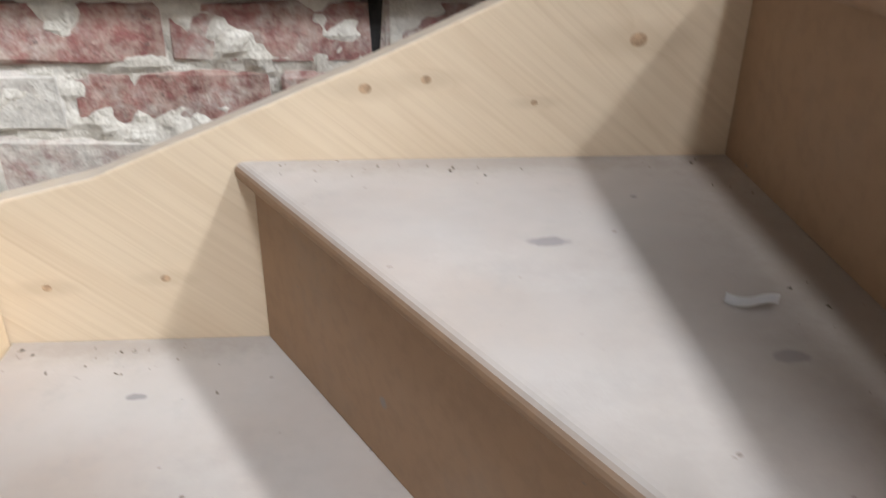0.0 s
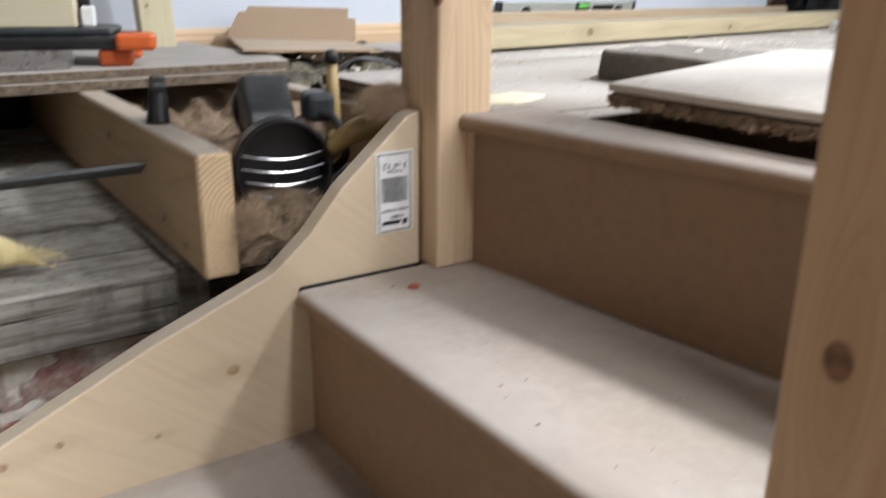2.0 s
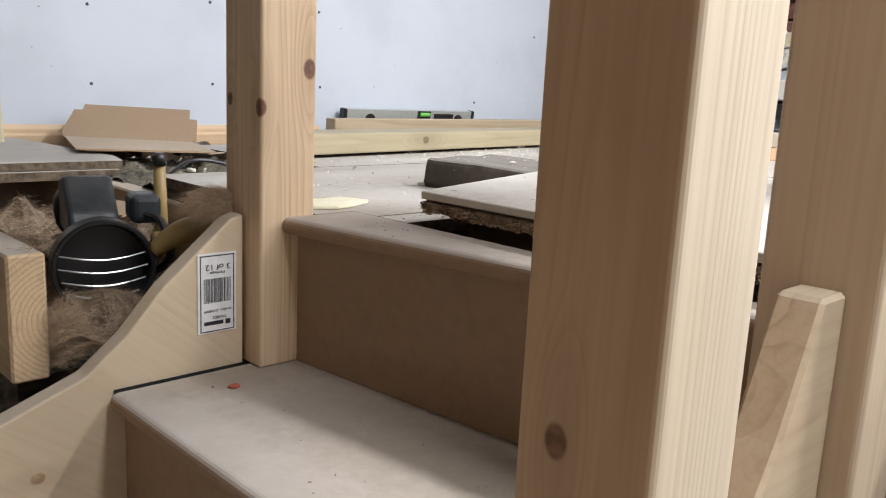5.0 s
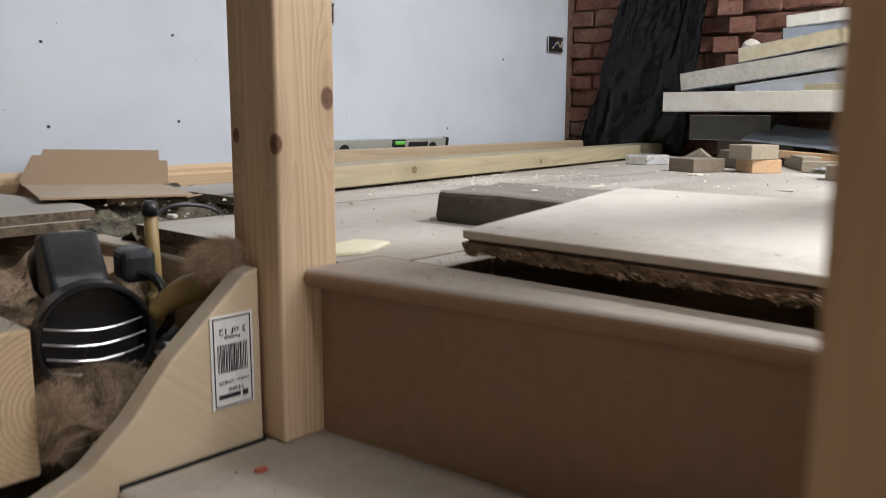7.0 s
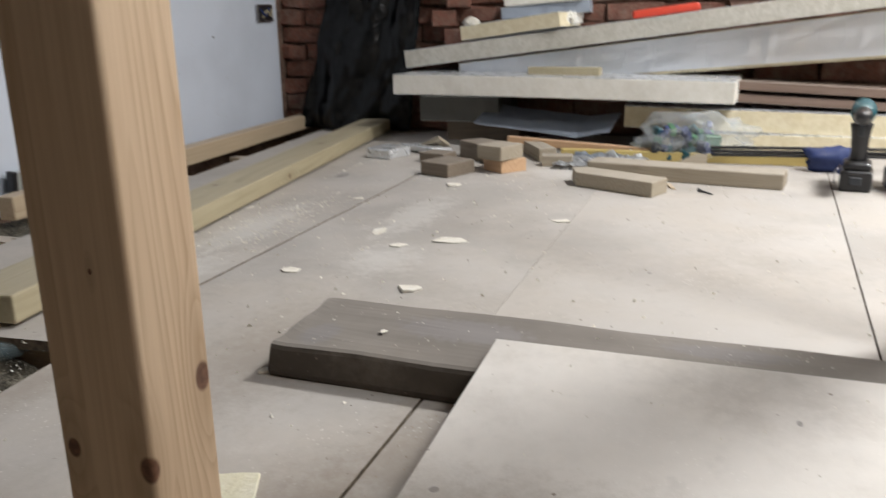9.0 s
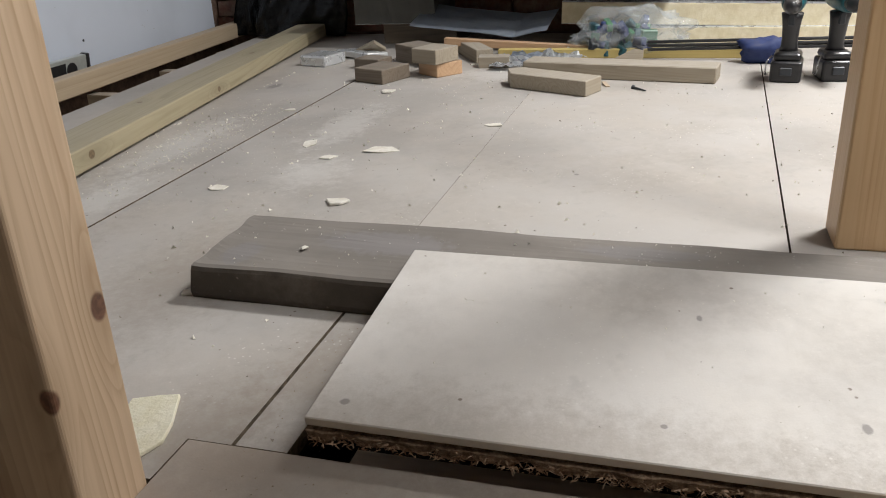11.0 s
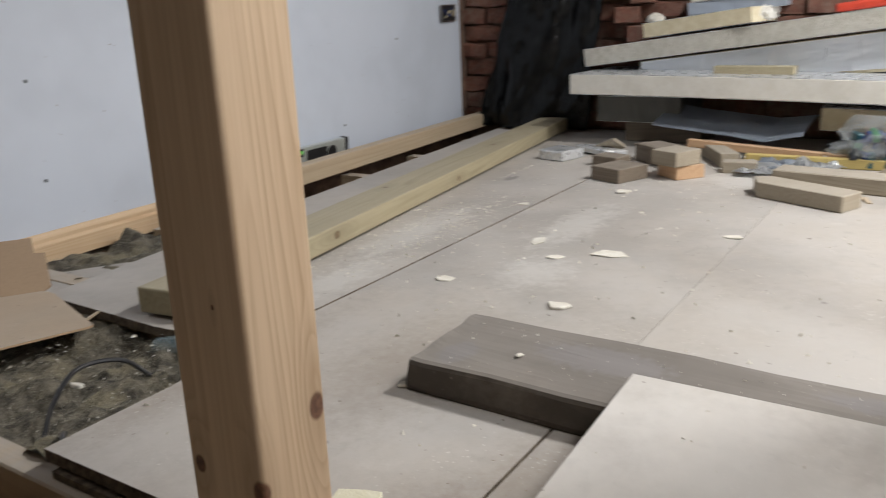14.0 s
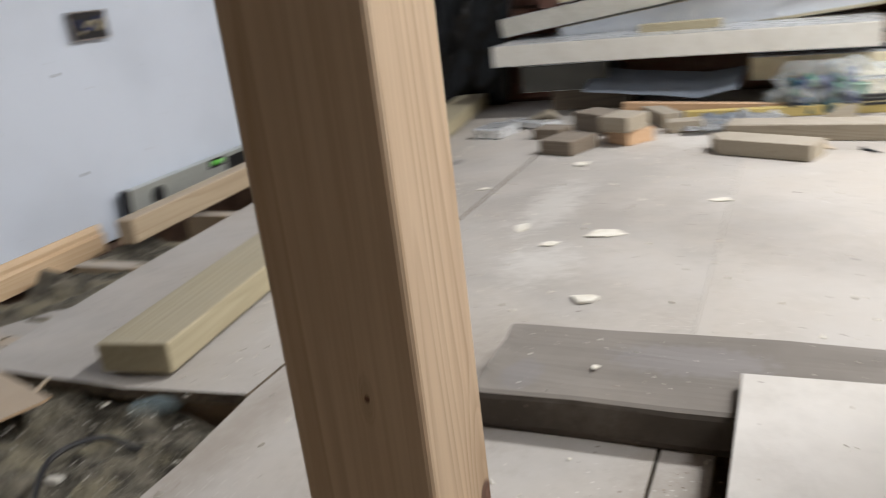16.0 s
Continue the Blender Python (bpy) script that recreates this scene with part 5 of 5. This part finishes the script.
part("stem", rod([(0, 0, 0), (0, 0, 0.045)], [0.016, 0.0135], sides=14), BLACK, peg)
part("eye", rod([(-0.008, 0, 0.05), (0.008, 0, 0.05)], 0.016, sides=16), BLACK, peg)
bottle = thing("plastic_bottle", (0.865, 1.47, -0.03), "crushed clear plastic bottle in the wool", "bottle", turn=(82, 20, 30))
bottle.scale = (0.7, 0.7, 0.7)
part("body", rod([(0, 0, 0), (0, 0, 0.01), (0, 0, 0.06), (0, 0, 0.10), (0, 0, 0.115)], [0.02, 0.026, 0.024, 0.02, 0.01], sides=14), BOTTLE_FILM, bottle, smooth=True)
part("cap", rod([(0, 0, 0.115), (0, 0, 0.128)], 0.011, sides=14), STEEL, bottle)
solid("card_scrap", prism([(0, 0), (0.082, 0.078), (0.090, 0.070), (0.114, -0.002), (0.050, -0.052)], "z", 0, 0.004), CARD_CLEAN, "torn brown cardboard scrap in the wool", "cardboard", (0.374, 1.191, -0.052), (2, -3, 0))
solid("broken_board", prism([(0, 0), (0.26, -0.10), (0.36, 0.10), (0.10, 0.20)], "z", 0, 0.014, 0.001), CHIP, "broken chipboard piece in the open floor", "board", (0.885, 1.86, -0.030), (0, 3, 0))

# upright stud and mitre saw at the doorway
solid("wall_stud", box(-0.04, 0.04, -0.02, 0.025, 0.0, 2.35, 0.003), pine("stud_timber", "z", (0.60, 0.55, 0.38), (0.46, 0.40, 0.24), ((-0.02, -0.02, 0.10, 0.004),)), "pale greenish timber stud standing at the wall", "stud", (0.458, 2.01, -0.004), (0, -2.2, 0), kind="structure")
solid("wall_stud_dark", box(0.20, 0.25, 2.05, 2.09, -0.012, 2.35, 0.003), DARK_BLOCK, "dark timber stud by the doorway", "stud", kind="structure")
mitre = thing("mitre_saw", (0.265, 1.66, 0.000), "black and orange mitre saw standing on the boards", "saw", turn=(0, 0, -20))
part("base", box(-0.28, 0.05, -0.10, 0.10, 0.03, 0.055, 0.008, seg=2), BLACK, mitre)
part("table", box(-0.26, 0.02, -0.09, 0.09, 0.055, 0.068, 0.004), DARK_GREY, mitre)
for x, y in ((-0.22, -0.08), (0.02, -0.08), (-0.22, 0.08), (0.02, 0.08)):
    part("foot", box(x - 0.025, x + 0.035, y - 0.015, y + 0.015, 0.0, 0.032, 0.006), ORANGE, mitre, "orange foot")
part("clamp_handle", box(0.03, 0.10, -0.125, -0.085, 0.03, 0.062, 0.008, seg=2), ORANGE, mitre, "orange handle")
part("arm", rod(bend([(-0.2, 0.06, 0.06), (-0.18, 0.05, 0.16), (-0.10, 0.0, 0.24)], 6), 0.02, sides=10), DARK_GREY, mitre)
guard = part("blade_guard", rod([(-0.066, -0.042, 0.245), (-0.066, -0.040, 0.245), (-0.066, -0.008, 0.245), (-0.066, -0.006, 0.245)], [0.073, 0.076, 0.076, 0.073], sides=36), GREY_SHEET, mitre, "grey round blade guard")
part("hub", rod([(-0.066, -0.047, 0.250), (-0.066, -0.0425, 0.250)], [0.024, 0.027], sides=24), FRESH, guard, "brown hub")
part("motor", rod([(-0.10, -0.005, 0.20), (-0.10, 0.09, 0.20)], [0.048, 0.042], sides=20), BLACK, mitre)
part("fence", box(-0.26, -0.03, 0.045, 0.058, 0.068, 0.12, 0.004), BLACK, mitre)
solid("timber_offcut", box(-0.12, 0.030, -0.02, 0.02, 0, 0.078, 0.002), pine("pale_offcut", "x", (0.68, 0.62, 0.45), (0.55, 0.48, 0.32)), "pale timber offcut lying on the saw table", "offcut", (0.185, 1.655, 0.0685), (0, 0, -20))
solid("paper_scrap", box(0.0, 0.024, -0.012, 0.012, 0, 0.038, 0.003), WHITE_PAPER, "white packet on the saw table", "packet", (0.222, 1.645, 0.0685), (0, 0, -20))
teeth = [(0.18 - 0.012 * k / 2, 0.0045 if k % 2 else 0.0012) for k in range(1, 72)]
hand_saw = thing("hand_saw", (0.0, 1.545, 0.0), "steel hand saw blade with coarse teeth on the boards", "saw")
part("blade", prism([(0.18, 0.034), (0.18, 0.010)] + teeth + [(-0.25, 0.038)], "y", 0.0, 0.0012), STEEL, hand_saw)
part("handle", box(-0.34, -0.248, -0.012, 0.012, 0.0, 0.07, 0.008, seg=2), BLACK, hand_saw)

# ---- plaster flakes and crumbs on the floor and steps ----
def flake(at, w, l, t, turn, material=FLAKE, seed=0, lab="broken cream plaster flake on the floor"):
    r = random.Random(seed)
    n = 5
    pts = [(math.cos(2 * math.pi * k / n) * w * r.uniform(0.35, 1.3), math.sin(2 * math.pi * k / n) * l * r.uniform(0.6, 1.1)) for k in range(n)]
    bm = prism(pts, "z", 0.0005, t, t * 0.2)
    solid("plaster_flake", bm, material, lab, "flake", at, (r.uniform(-4, 4), r.uniform(-4, 4), turn), group="plaster flakes")


for k, (x, y, w, l) in enumerate(((1.337, 1.166, 0.018, 0.026), (1.567, 1.033, 0.024, 0.026), (1.634, 0.93, 0.036, 0.038), (1.873, 0.735, 0.025, 0.032), (1.293, 0.89, 0.026, 0.030),
                               (1.66, 1.12, 0.022, 0.03), (2.22, 1.13, 0.028, 0.028), (0.90, 0.955, 0.012, 0.014), (1.98, 1.32, 0.02, 0.02), (0.965, 0.80, 0.006, 0.007))):
    flake((x, y, 0.0 if k != 9 else 0.054), w, l, 0.006 if k in (4, 6, 7) else 0.0025, 30 + 47 * k, seed=k)
flake((0.685, 1.425, -0.018), 0.012, 0.015, 0.008, 20, seed=31, lab="white plaster crumb on the dirty wool")
solid("wood_sliver", box(-0.035, 0.035, -0.003, 0.003, 0, 0.003), FRESH, "thin wood splinter on the dirty wool", "sliver", (0.868, 1.65, -0.004), (0, 0, 25))
bm = prism([(0.012, 0.012), (0.045, 0.0), (0.075, 0.008), (0.124, 0.030), (0.118, 0.05), (0.105, 0.078), (0.07, 0.07), (0.02, 0.085)], "z", 0.0005, 0.006, 0.001)
solid("foam_offcut", bm, FOAM_CHUNK, "flat yellow foam offcut beside the newel", "offcut", (0.538, 0.785, 0.0), (0, 0, 0))


def crumbs(name, count, place, material, lab, seed, lo=0.0015, hi=0.005):
    r = random.Random(seed)
    bm = bmesh.new()
    for _ in range(count):
        x, y, z = place(r)
        s = lo + (hi - lo) * r.random() ** 2.5
        v = [bm.verts.new((x + s * r.uniform(-1, 1), y + s * r.uniform(-1, 1), z)) for _ in range(3)] + [bm.verts.new((x, y, z + s * 0.8))]
        for f in ((0, 1, 2), (0, 1, 3), (1, 2, 3), (2, 0, 3)):
            bm.faces.new([v[i] for i in f])
    bmesh.ops.recalc_face_normals(bm, faces=bm.faces[:])
    solid(name, bm, material, lab, "debris", kind="stuff")


crumbs("plaster_crumbs", 620, lambda r: (r.uniform(0.62, 2.7), min(1.55, max(0.66, r.gauss(1.25, 0.28))), 0.0005), FLAKE, "plaster crumbs scattered on the floor", 1, 0.0012, 0.007)
crumbs("plaster_crumbs", 600, lambda r: (r.uniform(1.1, 2.8), r.uniform(-0.3, 1.2), 0.0005), FLAKE, "plaster crumbs scattered on the floor", 2, 0.0012, 0.006)
crumbs("plaster_dust", 900, lambda r: (r.gauss(1.65, 0.22), r.gauss(1.40, 0.07), 0.0003), FLAKE, "white plaster dust beside the timber", 3, 0.0012, 0.0055)
crumbs("plaster_crumbs", 380, lambda r: (r.uniform(0.57, 0.88), r.uniform(1.32, 1.85), r.uniform(-0.045, -0.005)), FLAKE, "plaster crumbs on the dirty wool", 22, 0.001, 0.004)
crumbs("dark_crumbs", 240, lambda r: (r.uniform(0.6, 2.6), r.uniform(-0.2, 1.4), 0.0005), DARK_BLOCK, "dark crumbs scattered on the floor", 5, 0.001, 0.0035)
crumbs("wood_shavings", 260, lambda r: (r.uniform(0.50, 0.95), min(0.76, max(0.14, 0.70 - abs(r.gauss(0, 0.10)))), 0.0006), SHAVING, "brown chipboard shavings along the floor edge", 31, 0.0007, 0.002)
crumbs("beam_dust", 150, lambda r: (r.uniform(0.90, 1.07), r.uniform(0.2, 0.93), 0.0545), FLAKE, "plaster crumbs on the old beam", 32, 0.001, 0.003)
crumbs("step_crumbs", 16, lambda r: (r.uniform(0.30, 0.48), r.uniform(0.2, 0.78), -RISE + 0.0003), DARK_BLOCK, "small crumbs on the step", 6, 0.001, 0.003)
crumbs("step_crumbs", 25, lambda r: (r.uniform(0.20, 0.27), r.uniform(0.2, 0.79), -2 * RISE + 0.0003), DARK_BLOCK, "small crumbs on the winder step", 7, 0.001, 0.003)
crumbs("step_crumbs", 26, lambda r: (r.uniform(-0.16, 0.26), 0.795 - abs(r.gauss(0, 0.03)), -2 * RISE + 0.0003), DARK_BLOCK, "small crumbs on the winder step", 8, 0.001, 0.003)
crumbs("step_crumbs", 34, lambda r: (r.uniform(-0.45, -0.2), 0.795 - abs(r.gauss(0, 0.05)), -3 * RISE + 0.0003), DARK_BLOCK, "small crumbs on the corner step", 9, 0.001, 0.004)
bm = field(-0.017, 0.017, -0.007, 0.007, 0.0025, lambda x, y: Vector((x, y + 0.35 * abs(x), 0.004 + 0.004 * math.sin(x * 120) + 0.2 * abs(y))))
bmesh.ops.solidify(bm, geom=bm.faces[:], thickness=0.0006)
solid("paper_scrap", bm, WHITE_PAPER, "torn white paper scrap on the winder step", "paper", (0.186, 0.511, -2 * RISE), (0, 0, -30))
solid("red_wrapper", lump(bmesh.new(), (0, 0, 0.002), (0.008, 0.006, 0.003), 0.3, sub=2), DULL_RED, "small red scrap on the step", "scrap", (0.387, 0.726, -RISE))
on_sheet = lambda x, y: (x, y, 0.0451 + (x - 0.60) * 0.0752)
crumbs("sheet_crumbs", 130, lambda r: on_sheet(r.uniform(0.63, 0.93), r.uniform(-0.5, 0.62)), FLAKE, "plaster crumbs on the loose sheet", 41, 0.001, 0.003)
crumbs("ledge_crumbs", 150, lambda r: (r.uniform(-0.45, 0.15), r.uniform(0.93, 1.25), -0.1905), DARK_BLOCK, "dark grit on the old boards", 42, 0.001, 0.0035)
